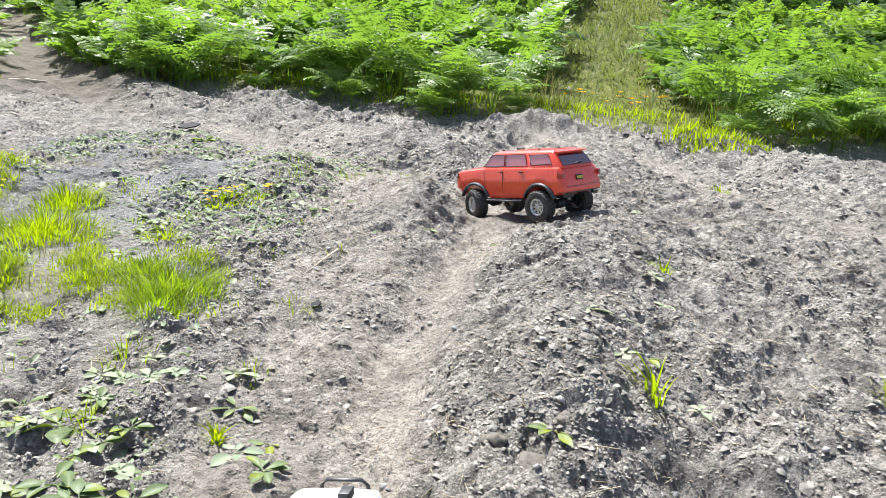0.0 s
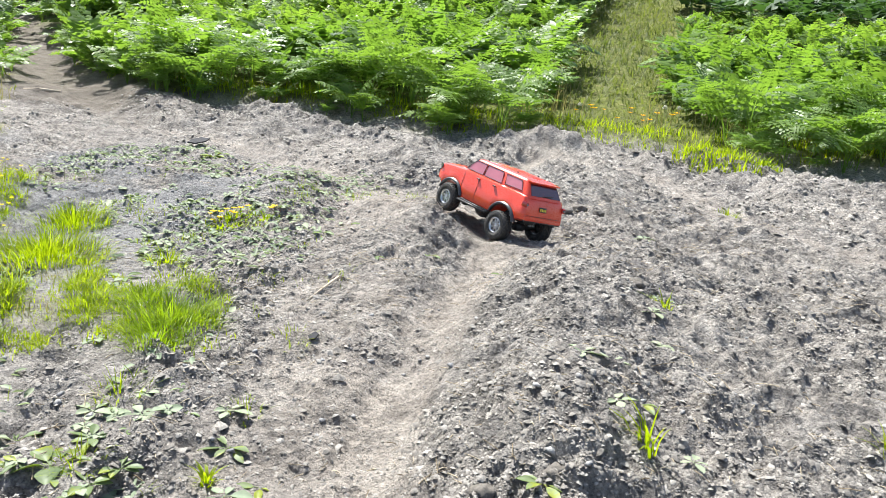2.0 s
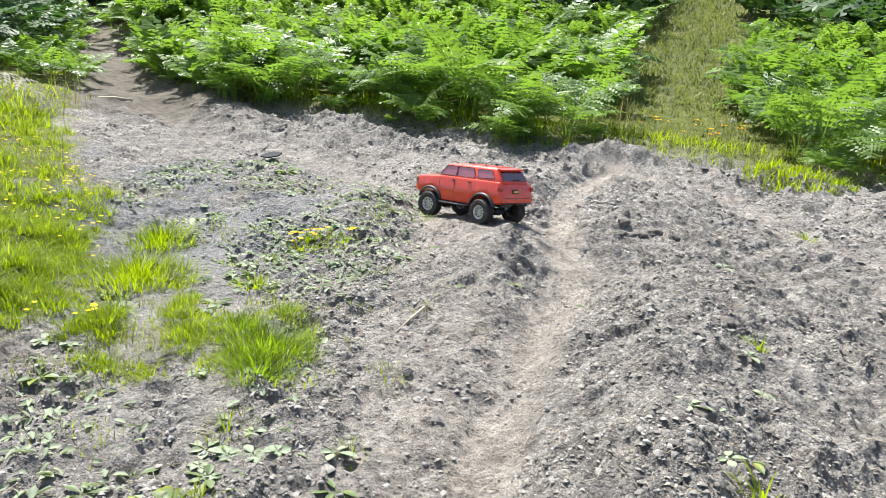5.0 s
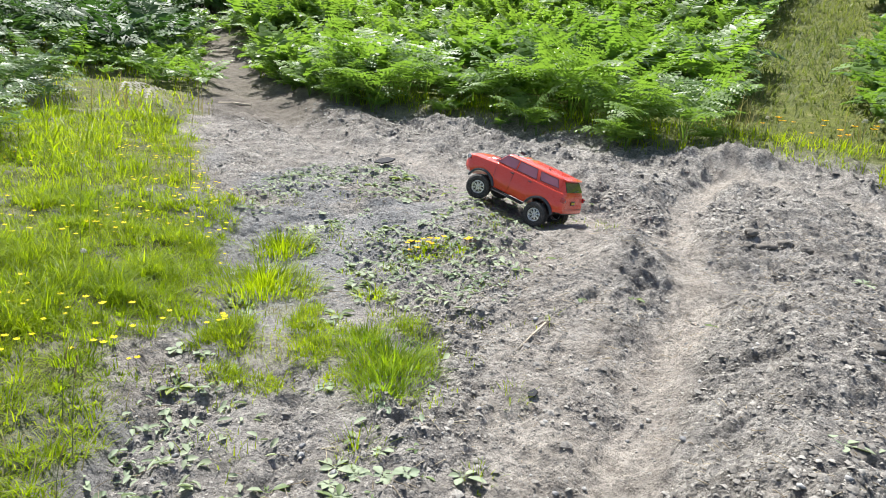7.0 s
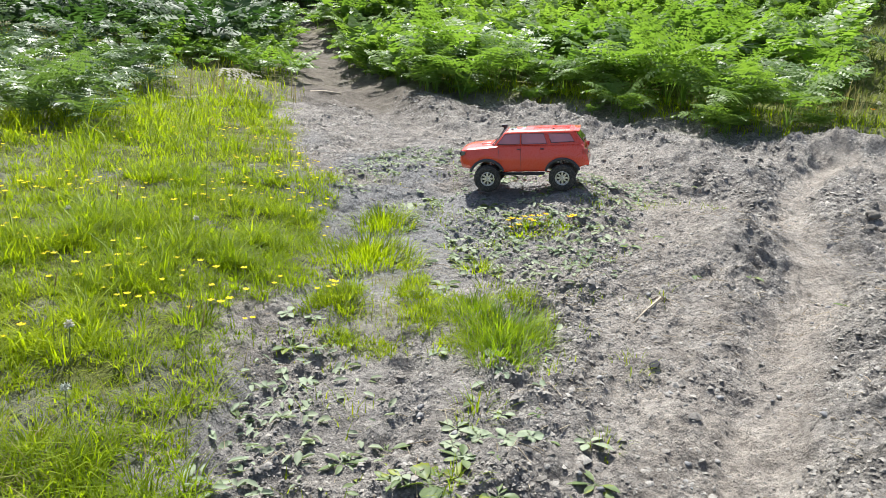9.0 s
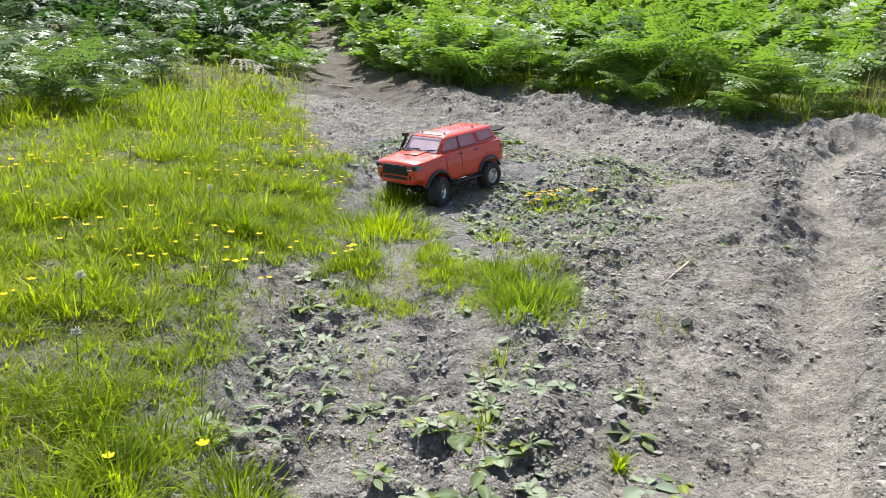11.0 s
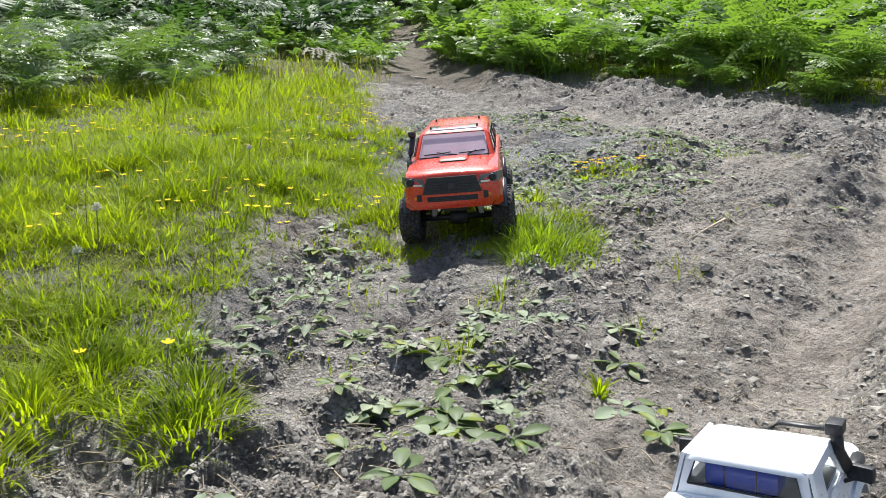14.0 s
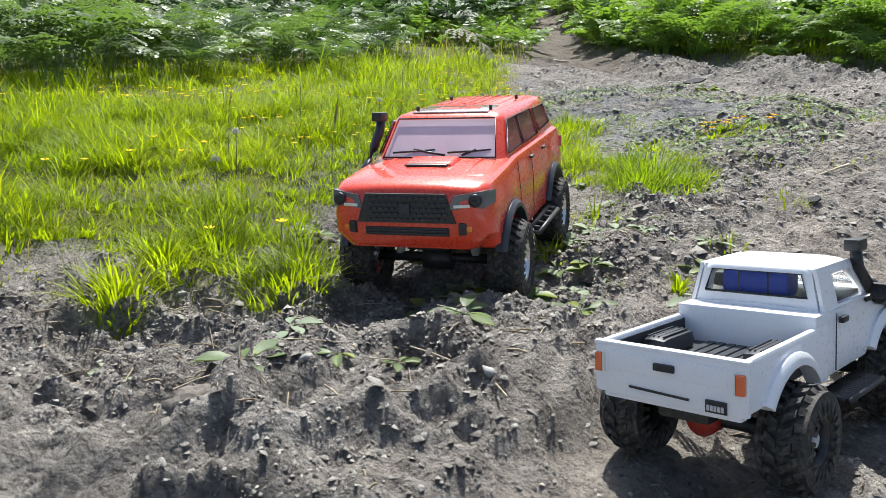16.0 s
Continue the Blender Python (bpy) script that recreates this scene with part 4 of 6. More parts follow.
def make_weeds():
    big = rosette("plantain", 11, 0.080, 0.046, WEED, 3, "large broad-leaved green plantain rosette on bare earth", "plantain")
    place(big, -0.40, 1.01, 20, 0.72)
    a = rosette("plantain", 7, 0.055, 0.025, WEED, 11, "small broad-leaved green plantain on bare earth", "plantain")
    place(a, -0.272, 0.828, 40, 1.1)
    b = rosette("plantain", 5, 0.048, 0.022, WEED_GREY, 12, "small dusty grey-green plantain on dry earth", "plantain")
    place(b, -0.256, 1.02, 10)
    c = rosette("dock_seedling", 4, 0.042, 0.014, WEED, 13, "narrow-leaved bright green seedling on dry earth", "seedling")
    place(c, -0.065, 1.06, 0)
    d = rosette("clover_patch", 11, 0.030, 0.020, WEED_GREY, 14, "low dusty clover-like leaves on stony earth", "clover")
    place(d, -0.33, 1.17, 0)
    e = rosette("plantain", 7, 0.062, 0.022, WEED, 15, "fresh green plantain with upright leaves", "plantain")
    place(e, 0.385, 1.0, 30, 0.8)
    for x, y, turn, size, which in ((-0.31, 0.85, 10, 1.1, a), (-0.22, 0.79, 130, 1.0, e), (-0.18, 0.83, 200, 0.95, e), (-0.24, 0.74, 80, 0.9, b), (-0.05, 0.96, 100, 1.0, b),
                                    (-0.03, 0.93, 60, 0.9, a), (0.12, 0.93, 20, 0.6, b), (-0.38, 1.17, 50, 1.2, d), (-0.29, 1.19, 90, 1.0, d), (-0.43, 1.18, 90, 1.0, b),
                                    (-0.27, 1.22, 10, 1.0, c), (-0.20, 1.25, 70, 0.9, b), (-0.31, 0.62, 25, 0.8, c), (-0.33, 0.48, 0, 0.8, b), (-0.25, 0.37, 200, 0.8, e),
                                    (-0.38, 0.30, 90, 0.7, b), (-0.20, 0.44, 30, 0.7, c), (-0.15, 0.47, 120, 0.6, c), (-0.27, 0.70, 100, 0.8, c), (-0.20, 0.62, 80, 0.8, e),
                                    (-0.34, 0.92, 70, 0.8, c), (-0.21, 0.93, 5, 0.9, c), (-0.48, 0.93, 0, 0.7, c), (-0.52, 0.98, 50, 0.7, c), (-0.43, 0.80, 50, 0.6, e),
                                    (0.50, 1.42, 0, 0.9, b), (0.44, 1.36, 60, 0.9, b), (0.55, 1.31, 10, 1.0, c), (0.50, 1.25, 90, 0.8, b), (0.62, 1.60, 10, 0.9, d),
                                    (0.42, 1.55, 30, 0.7, b), (0.62, 1.82, 0, 0.8, b), (0.66, 2.02, 40, 0.8, b), (0.62, 1.15, 0, 0.6, b), (0.57, 3.22, 0, 1.6, b),
                                    (0.72, 3.05, 0, 1.2, b), (0.85, 2.95, 50, 1.0, c), (-0.33, 2.78, 0, 1.1, c), (-0.36, 2.81, 100, 1.3, c), (-0.41, 2.52, 50, 1.2, c),
                                    (-0.18, 2.35, 0, 1.0, c), (-0.02, 2.45, 40, 1.0, c), (0.23, 2.23, 0, 0.8, c), (-0.58, 2.75, 10, 1.0, c), (-0.50, 2.55, 70, 1.0, c),
                                    (-1.36, 3.75, 0, 1.6, a), (-1.50, 3.95, 50, 1.5, a), (-1.15, 3.3, 0, 1.2, d), (-1.30, 3.95, 20, 1.3, c), (-2.3, 6.9, 0, 2.5, c),
                                    (-1.55, 4.3, 0, 1.2, c), (-0.8, 3.2, 0, 1.0, c), (0.9, 3.5, 10, 1.0, b)):
        place_copy(which, x, y, turn, size)
    r = random.Random(15)
    for k in range(30):
        x, y = r.gauss(-0.33, 0.11), r.gauss(0.98, 0.15)
        place_copy(r.choice((a, b, c, e, d)), x, y, r.uniform(0, 360), r.uniform(0.5, 0.95))
    r = random.Random(5)
    n = 0
    while n < 120:
        x, y = r.uniform(-1.75, -0.35), r.uniform(0.75, 3.9)
        if float(turf_depth(np.array(x), np.array(y))) > 0.05 or r.random() > 0.25 + 1.2 * float(fbm(np.array(x), np.array(y), 2.4, 2, 90) > 0.5):
            continue
        if x > -0.55 and y > 1.7:
            continue
        place_copy(r.choice((b, d, d, d, a)), x, y, r.uniform(0, 360), r.uniform(0.55, 1.15))
        n += 1


make_weeds()


def make_ground_leaves():
    def keep(x, y):
        return (1 - step(0.0, 0.08, turf_depth(x, y))) * step(0.47, 0.62, fbm(x, y, 2.6, 3, 91)) * step(0.3, 0.6, -x) * (1 - 0.7 * trodden(x, y) * (x > -0.5))
    x, y = spots(9500, -2.0, -0.25, 0.6, 4.2, keep)
    ok = ~near_tracks(x, y, 0.03)
    x, y = x[ok], y[ok]
    s = rng.uniform(0.007, 0.019, len(x))
    v = [(-1, 0, -0.1), (-0.3, -0.55, 0.2), (0.5, -0.5, 0.25), (1, 0, 0), (0.5, 0.5, 0.3), (-0.3, 0.55, 0.2), (0.1, 0, 0)]
    f = [(0, 1, 6), (1, 2, 6), (2, 3, 6), (3, 4, 6), (4, 5, 6), (5, 0, 6)]
    v, f = scattered(v, f, np.stack([x, y, height(x, y) + 0.006], -1), np.stack([s, s * rng.uniform(0.5, 0.9, len(x)), s], -1), rng.uniform(0, 6.28, len(x)), 0.45)
    tagged(new("ground_leaves", quads_mesh("ground_leaves", v, f, WEED_GREY)), "small dusty pale green leaves creeping over stony earth", "ground cover", kind="stuff")


make_ground_leaves()


def flower(name, label, petals, petal_mat, size, stem):
    root = tagged(new(name), label, "flower", "flowers in the grass")
    part("stem", rod([(0, 0, -0.003), (stem * 0.06, 0, stem * 0.5), (stem * 0.15, 0, stem)], 0.0008, 4), STALK, root)
    top = Vector((stem * 0.15, 0, stem))
    for k in range(petals):
        a = k * math.tau / petals
        c, s = math.cos(a), math.sin(a)
        pts = [(0, 0, 0), (0.55, -0.42, 0.14), (1.0, -0.3, 0.34), (1.05, 0.3, 0.34), (0.55, 0.42, 0.14)]
        v = [top + size * Vector((px * c - py * s, px * s + py * c, pz)) for px, py, pz in pts]
        v += [p - Vector((0, 0, 0.0004)) for p in v]
        part("petal", (v, [(0, 1, 2, 3, 4), (9, 8, 7, 6, 5)]), petal_mat, root, smooth=False)
    return root


def clover_head(name, label):
    root = tagged(new(name), label, "flower", "flowers in the grass")
    part("stem", rod([(0, 0, -0.003), (0.004, 0, 0.04), (0.006, 0, 0.085)], 0.0011, 5), STALK, root)
    vs, fs = [], []
    r = random.Random(2)
    for k in range(46):
        z = r.uniform(-0.5, 1)
        a, q = r.uniform(0, math.tau), math.sqrt(max(0.0, 1 - z * z))
        way = Vector((q * math.cos(a), q * math.sin(a), z))
        v, f = rod([Vector((0.006, 0, 0.089)) + way * 0.004, Vector((0.006, 0, 0.089)) + way * r.uniform(0.009, 0.012)], 0.0016, 4, 0.0006)
        n = len(vs)
        vs += v
        fs += [tuple(i + n for i in face) for face in f]
    part("flower_head", (vs, fs), PETAL_WHITE, root, "pale rounded flower head")
    return root


def make_flowers():
    cup = flower("buttercup", "yellow buttercup in bright grass", 5, PETAL, 0.0078, 0.034)
    place(cup, -0.72, 0.62)
    tall = flower("buttercup", "taller yellow buttercup in bright grass", 5, PETAL, 0.0085, 0.048)
    place(tall, -0.62, 0.68)
    r = random.Random(8)
    n, more = 0, []
    while n < 430:
        x, y = r.uniform(-3.4, -0.5), r.uniform(0.1, 3.8)
        if float(turf_depth(np.array(x), np.array(y))) < 0.05 or float(fbm(np.array(x), np.array(y), 2.0, 2, 95)) < 0.46:
            continue
        if bool(near_tracks(np.array([x]), np.array([y]), 0.09)[0]) and x > -1.5:
            continue
        way, size, kind = r.uniform(0, 360), r.uniform(0.65, 1.2), r.choice((cup, cup, tall))
        n += 1
        if y < 2.3 and n % 5 < 4:
            place_copy(kind, x, y, way, size)
        else:
            more.append((x, y, way, size))
    # the further ones, joined
    pieces = []
    for x, y, way, size in more:
        m = Matrix.Translation((x, y, float(height(x, y)))) @ pose(0, 0, 0, 0, 0, way) @ Matrix.Scale(size, 4)
        for ob in cup.children:
            pieces.append(([m @ v.co for v in ob.data.vertices if ob.name.startswith("petal")], [tuple(p.vertices) for p in ob.data.polygons if ob.name.startswith("petal")]))
    tagged(new("buttercups", mesh_of("buttercups", *merged(*pieces), PETAL)), "many small yellow buttercups scattered through bright grass", "flowers", kind="stuff")
    bird = flower("trefoil", "orange-yellow trefoil flower in a low green clump", 5, PETAL_ORANGE, 0.011, 0.032)
    place(bird, -0.83, 2.73)
    for x, y, s in ((-0.80, 2.74, 1.1), (-0.86, 2.76, 1.0), (-0.90, 2.74, 1.2), (-0.66, 2.73, 1.1), (-0.89, 2.71, 0.9), (-0.84, 2.78, 1.0), (-0.81, 2.71, 1.0), (-0.87, 2.73, 1.1), (-0.92, 2.76, 0.9), (-0.78, 2.76, 1.0), (-0.68, 2.75, 1.1), (-0.86, 2.70, 1.1)):
        place_copy(bird, x, y, x * 900, s)
    for k in range(14):
        place_copy(bird, 0.85 + r.uniform(-0.4, 0.5), 6.9 + r.uniform(-0.5, 0.6), r.uniform(0, 360), r.uniform(1.6, 2.6), 0.05)
    w = clover_head("clover_flower", "white clover flower on a thin stem")
    place(w, -1.162, 0.962)
    for x, y, s in ((-1.55, 1.75, 0.9), (-2.0, 2.6, 0.9), (-1.9, 1.6, 0.8), (-1.75, 3.1, 1.0), (-0.98, 0.80, 0.9), (1.2, 6.9, 2.2), (1.5, 6.8, 2.0), (1.35, 7.1, 2.2), (0.5, 6.8, 1.8)):
        place_copy(w, x, y, x * 400, s)
    grass_tuft(-0.83, 2.72, 0.10, 320, 0.012, 0.035, 0.005, "low dense green trefoil clump on stony earth", "trefoil_clump")
    grass_tuft(-0.70, 2.70, 0.07, 160, 0.010, 0.03, 0.005, "low green trefoil clump on stony earth", "trefoil_clump")
    # flowering grass stems
    for x, y, h in ((-0.86, 0.98, 0.20), (-0.98, 1.08, 0.16), (-1.5, 1.4, 0.24), (-1.9, 2.2, 0.30), (-2.1, 3.0, 0.34), (-0.78, 0.86, 0.12), (-1.25, 1.0, 0.16), (-1.7, 1.9, 0.26), (-2.5, 2.9, 0.32)):
        stem = tagged(new("flowering_grass"), "thin dark flowering grass stem", "grass stem", "grass stems")
        stem.location = (x, y, float(height(x, y)))
        part("stalk", rod([(0, 0, -0.004), (0.004, 0, h * 0.5), (0.012, 0.003, h * 0.9)], 0.0008, 5, 0.0005), STALK, stem)
        part("seed_head", rod([(0.012, 0.003, h * 0.86), (0.015, 0.004, h * 0.95), (0.020, 0.006, h * 1.08)], 0.0018, 6, 0.0008), GRASS_DRY, stem, "brown seed head")


make_flowers()


# ---- bracken ----
def frond_shape(length, pairs, leaflets, droop, seed):
    """One bracken frond: a stalk that rises, arches over and droops, with paired side leaves. Triangles, +x outward."""
    r = random.Random(seed)
    verts, tris = [], []
    lean0, lean1 = radians(r.uniform(4, 12)), radians(78 + 30 * droop)
    at, line = Vector(), []
    for k in range(41):
        s = k / 40
        a = lean0 + (lean1 - lean0) * (s * s * (3 - 2 * s)) ** 0.8
        way = Vector((math.sin(a), 0.05 * math.sin(5 * s + seed), math.cos(a))).normalized()
        line.append((at.copy(), way))
        at = at + way * length / 40

    def add(p):
        verts.append(tuple(p))
        return len(verts) - 1

    stations = [0.0, 0.20] + [0.36 + 0.64 * (k + 0.3) / pairs for k in range(pairs)]
    last = None
    for k, s in enumerate(stations):
        p, ahead = line[min(40, int(round(s * 40)))]
        w = 0.006 * length * (1 - 0.85 * s) + 0.0008
        pair = (add(p + Vector((0, -w, 0))), add(p + Vector((0, w, 0))))
        if last:
            tris += [(last[0], last[1], pair[1]), (last[0], pair[1], pair[0])]
        last = pair
        if k < 2:
            continue
        u = (s - 0.36) / 0.64
        reach = length * (0.33 * (1 - u) ** 0.8 + 0.012) * (0.72 + 0.28 * min(1, u * 5)) * r.uniform(0.85, 1.12)
        for side, root in ((-1, pair[0]), (1, pair[1])):
            lift = Vector((0, 0, 1)) - ahead * ahead.z
            out = (ahead * r.uniform(0.25, 0.50) + Vector((0, side, 0)) + lift * r.uniform(-0.30, 0.22)).normalized()
            cross = (ahead - out * ahead.dot(out)).normalized()
            cross = (cross + out.cross(cross) * r.uniform(-0.35, 0.35)).normalized()
            before, wide = root, length * 0.64 / pairs * 0.78
            for m in range(leaflets):
                t0, t1 = m / leaflets, (m + 1) / leaflets
                drop = Vector((0, 0, -0.16 * reach * t1 * t1))
                rib = add(p + out * reach * t1 + drop)
                half = wide * (1 - 0.72 * t0) * r.uniform(0.85, 1.1)
                mid = p + out * reach * (t0 + 0.62 / leaflets) + drop
                for edge in (-1, 1):
                    tip = add(mid + cross * edge * half + out * 0.12 * reach / leaflets)
                    tris.append((before, rib, tip) if edge * side > 0 else (before, tip, rib))
                before = rib
    return np.array(verts), np.array(tris)


def turned_points(v, m):
    m = np.array(m)
    return v @ m[:3, :3].T + m[:3, 3]


FRONDS = [frond_shape(1.0, 14, 4, d, 40 + k) for k, d in enumerate((-0.5, 0.1, 0.6, 1.2))]
FRONDS_MID = [frond_shape(1.0, 13, 1, d, 50 + k) for k, d in enumerate((-0.5, 0.1, 0.6, 1.2))]
FRONDS_FAR = [frond_shape(1.0, 8, 1, d, 60 + k) for k, d in enumerate((0.0, 0.5, 1.0))]


def in_outline(x, y, outline):
    inside = False
    for (ax, ay), (bx, by) in zip(outline, outline[1:] + outline[:1]):
        if (ay > y) != (by > y) and x < (bx - ax) * (y - ay) / (by - ay) + ax:
            inside = not inside
    return inside


STANDS = [[(-5.9, 9.5), (-5.2, 8.7), (-3.6, 6.75), (-2.65, 6.2), (-2.3, 6.9), (-1.6, 6.4), (-0.85, 6.0), (-0.2, 5.95), (0.1, 6.8), (0.2, 8.0), (0.15, 9.0), (0.3, 10.5), (0.6, 14.0), (-9.0, 14.0), (-8.6, 12.8)],
          [(1.8, 5.95), (2.3, 5.85), (3.4, 5.9), (5.0, 5.8), (7.5, 5.6), (7.5, 14.0), (2.0, 14.0), (1.7, 11.0), (1.5, 8.6), (1.5, 7.0)],
          [(-2.7, 1.0), (-2.75, 1.9), (-3.1, 2.7), (-3.7, 3.7), (-4.7, 4.8), (-5.6, 6.0), (-6.3, 5.6), (-6.5, 1.2)],
          [(-4.9, 7.0), (-5.6, 6.4), (-7.0, 7.3), (-9.0, 9.5), (-9.5, 12.8), (-8.8, 12.2), (-6.7, 9.5), (-5.5, 8.1)]]
FRINGE = [[(-6.3, 9.9), (-5.5, 8.8), (-4.3, 7.4), (-3.6, 6.7), (-2.9, 6.4), (-3.1, 7.2), (-5.3, 9.6)]]


def make_bracken():
    r = random.Random(21)
    plants = []
    for which, outline in enumerate(STANDS):
        xs, ys = [p[0] for p in outline], [p[1] for p in outline]
        pitch = 0.37
        gx = min(xs)
        while gx < max(xs):
            gy = min(ys)
            while gy < max(ys):
                x, y = gx + r.uniform(-0.22, 0.22), gy + r.uniform(-0.22, 0.22)
                gy += pitch
                if in_outline(x, y, outline):
                    plants.append((x, y, r.uniform(0.55, 0.88) * (0.36 + 1.0 * float(fbm(np.array(x), np.array(y), 0.9, 2, 97))) * (0.78 if which == 2 else 1.0) * (0.8 if which == 3 else 1.0)))
            gx += pitch
    for outline in FRINGE:
        for k in range(60):
            x, y = r.uniform(-6.3, -2.9), r.uniform(6.4, 9.9)
            if in_outline(x, y, outline):
                plants.append((x, y, r.uniform(0.25, 0.45)))
    for (ax, ay), (bx, by) in zip(BANK[:-1], BANK[1:]):
        for k in range(int(math.hypot(bx - ax, by - ay) / 0.16)):
            u, inward = r.random(), r.uniform(0.05, 0.45)
            x, y = ax + u * (bx - ax), ay + u * (by - ay) + inward
            if not 0.15 < x < 1.6 and -6.0 < x < 4.5:
                plants.append((x, y, r.uniform(0.18, 0.42)))
    plants.sort(key=lambda p: math.hypot(p[0] - 0.2, p[1]))
    meshes = [quads_mesh("frond", *f, FERN) for f in FRONDS]
    shaded_meshes = [quads_mesh("frond", *f, FERN_SHADED) for f in FRONDS]
    stuff, shaded_stuff = [], []
    for k, (x, y, size) in enumerate(plants):
        z = float(height(x, y))
        fronds = r.randint(6, 9)
        # plants beside the meadow take the leaf colour with shade painted in
        shaded = x < -2.5 and y < 6.2
        if k < 75:
            fern = tagged(new("bracken_fern"), "bracken fern beside the meadow, shade put into its leaf colour" if shaded else "sunlit green bracken fern with arching fronds", "fern", "bracken ferns")
            fern.location = (x, y, z - 0.01)
            for j in range(fronds):
                ob = new("frond", (shaded_meshes if shaded else meshes)[r.randrange(4)])
                ob.parent = fern
                s = size * r.uniform(0.65, 1.1)
                ob.matrix_basis = pose(0.03 * r.uniform(-1, 1), 0.03 * r.uniform(-1, 1), 0, r.uniform(-12, 12), r.uniform(-14, 10), j * 360 / fronds + r.uniform(-25, 25)) @ Matrix.Scale(s, 4)
        else:
            for j in range(fronds):
                v, f = (FRONDS if k < 200 else FRONDS_MID)[r.randrange(4)]
                s = size * r.uniform(0.65, 1.1)
                m = Matrix.Translation((x, y, z - 0.01)) @ pose(0, 0, 0, r.uniform(-12, 12), r.uniform(-14, 10), j * 360 / fronds + r.uniform(-25, 25)) @ Matrix.Scale(s, 4)
                (shaded_stuff if shaded else stuff).append((turned_points(v, m), f))
    v, f = joined(stuff)
    tagged(new("bracken_stand", quads_mesh("bracken_stand", v, f, FERN)), "dense waist-high green bracken on the slope", "bracken", kind="stuff")
    if shaded_stuff:
        v, f = joined(shaded_stuff)
        tagged(new("meadow_bracken", quads_mesh("meadow_bracken", v, f, FERN_SHADED)), "bracken behind the meadow grass, shade put into its leaf colour", "bracken", kind="stuff")
    far = []
    for n in range(2000):
        x, y = (r.uniform(-17, 10), r.uniform(6.0, 22)) if n < 1500 else (r.uniform(-30, 28), r.uniform(1.0, 40))
        if y < 13.5 and -6.3 < x < 7.5 or y < 6 and x > 0 or line_distance(np.array(x), np.array(y), GRASS_PATH) < 0.85 or line_distance(np.array(x), np.array(y), TRAIL) < 0.5:
            continue
        z, size = float(height(x, y)), r.uniform(0.7, 1.1) * (0.75 + 0.02 * y)
        for j in range(6):
            v, f = FRONDS_MID[r.randrange(4)] if y < 12.5 and x > -10 else FRONDS_FAR[r.randrange(3)]
            m = Matrix.Translation((x, y, z)) @ pose(0, 0, 0, r.uniform(-14, 14), r.uniform(-14, 10), j * 51 + r.uniform(-25, 25)) @ Matrix.Scale(size * r.uniform(0.7, 1.1), 4)
            far.append((turned_points(v, m), f))
    v, f = joined(far)
    tagged(new("hillside_bracken", quads_mesh("hillside_bracken", v, f, FERN_DEEP)), "dark green bracken covering the hillside beyond", "bracken", kind="stuff")


make_bracken()


def make_tree(x, y, tall, seed):
    r = random.Random(seed)
    tree = tagged(new("tree"), "dark leafy tree at the top of the slope", "tree", "trees on the hillside")
    tree.location = (x, y, float(height(x, y)) - 0.05)
    pieces = [rod([(0, 0, 0), (0.1, 0.05, tall * 0.4), (-0.1, 0.1, tall * 0.8)], 0.16, 8, 0.05)]
    leaves = []
    for k in range(16):
        a, s = r.uniform(0, math.tau), r.uniform(0.12, 0.85)
        reach = tall * r.uniform(0.18, 0.36) * (1.1 - 0.6 * s)
        b = Vector((0.05, 0.05, tall * s * 0.9))
        tip = b + Vector((math.cos(a) * reach, math.sin(a) * reach, tall * r.uniform(0.02, 0.16)))
        pieces.append(rod([b, (b + tip) / 2 + Vector((0, 0, 0.1)), tip], 0.05, 5, 0.015))
        for c in range(6):
            leaves.append(tip.lerp(b, r.uniform(-0.2, 0.6)) + Vector([r.gauss(0, tall * 0.06) for _ in range(3)]))
    part("trunk", merged(*pieces), BARK, tree, "dark bark with limbs")
    lv, lf = [], []
    for c in leaves:
        for k in range(34):
            p = c + Vector([r.gauss(0, tall * 0.05) for _ in range(3)])
            u = Vector((r.gauss(0, 1), r.gauss(0, 1), r.gauss(0, 0.6))).normalized()
            w = u.orthogonal().normalized()
            s = r.uniform(0.05, 0.11)
            n = len(lv)
            lv += [p - u * s, p + w * s * 0.5, p + u * s, p - w * s * 0.5]
            lf.append((n, n + 1, n + 2, n + 3))
    part("crown", (lv, lf), FERN_DEEP, tree, "loose crown of small dark leaves", smooth=False)


for k, (x, y, tall) in enumerate(((-14, 32, 6), (-9, 35, 7), (-4.5, 33, 6), (-0.8, 30, 5), (5.5, 31, 6), (9.5, 28, 6), (14, 30, 7), (-19, 28, 6), (-23, 22, 6), (-16, 18, 4.5), (18, 24, 6), (1.2, 38, 7))):
    make_tree(x, y, tall, 100 + k)


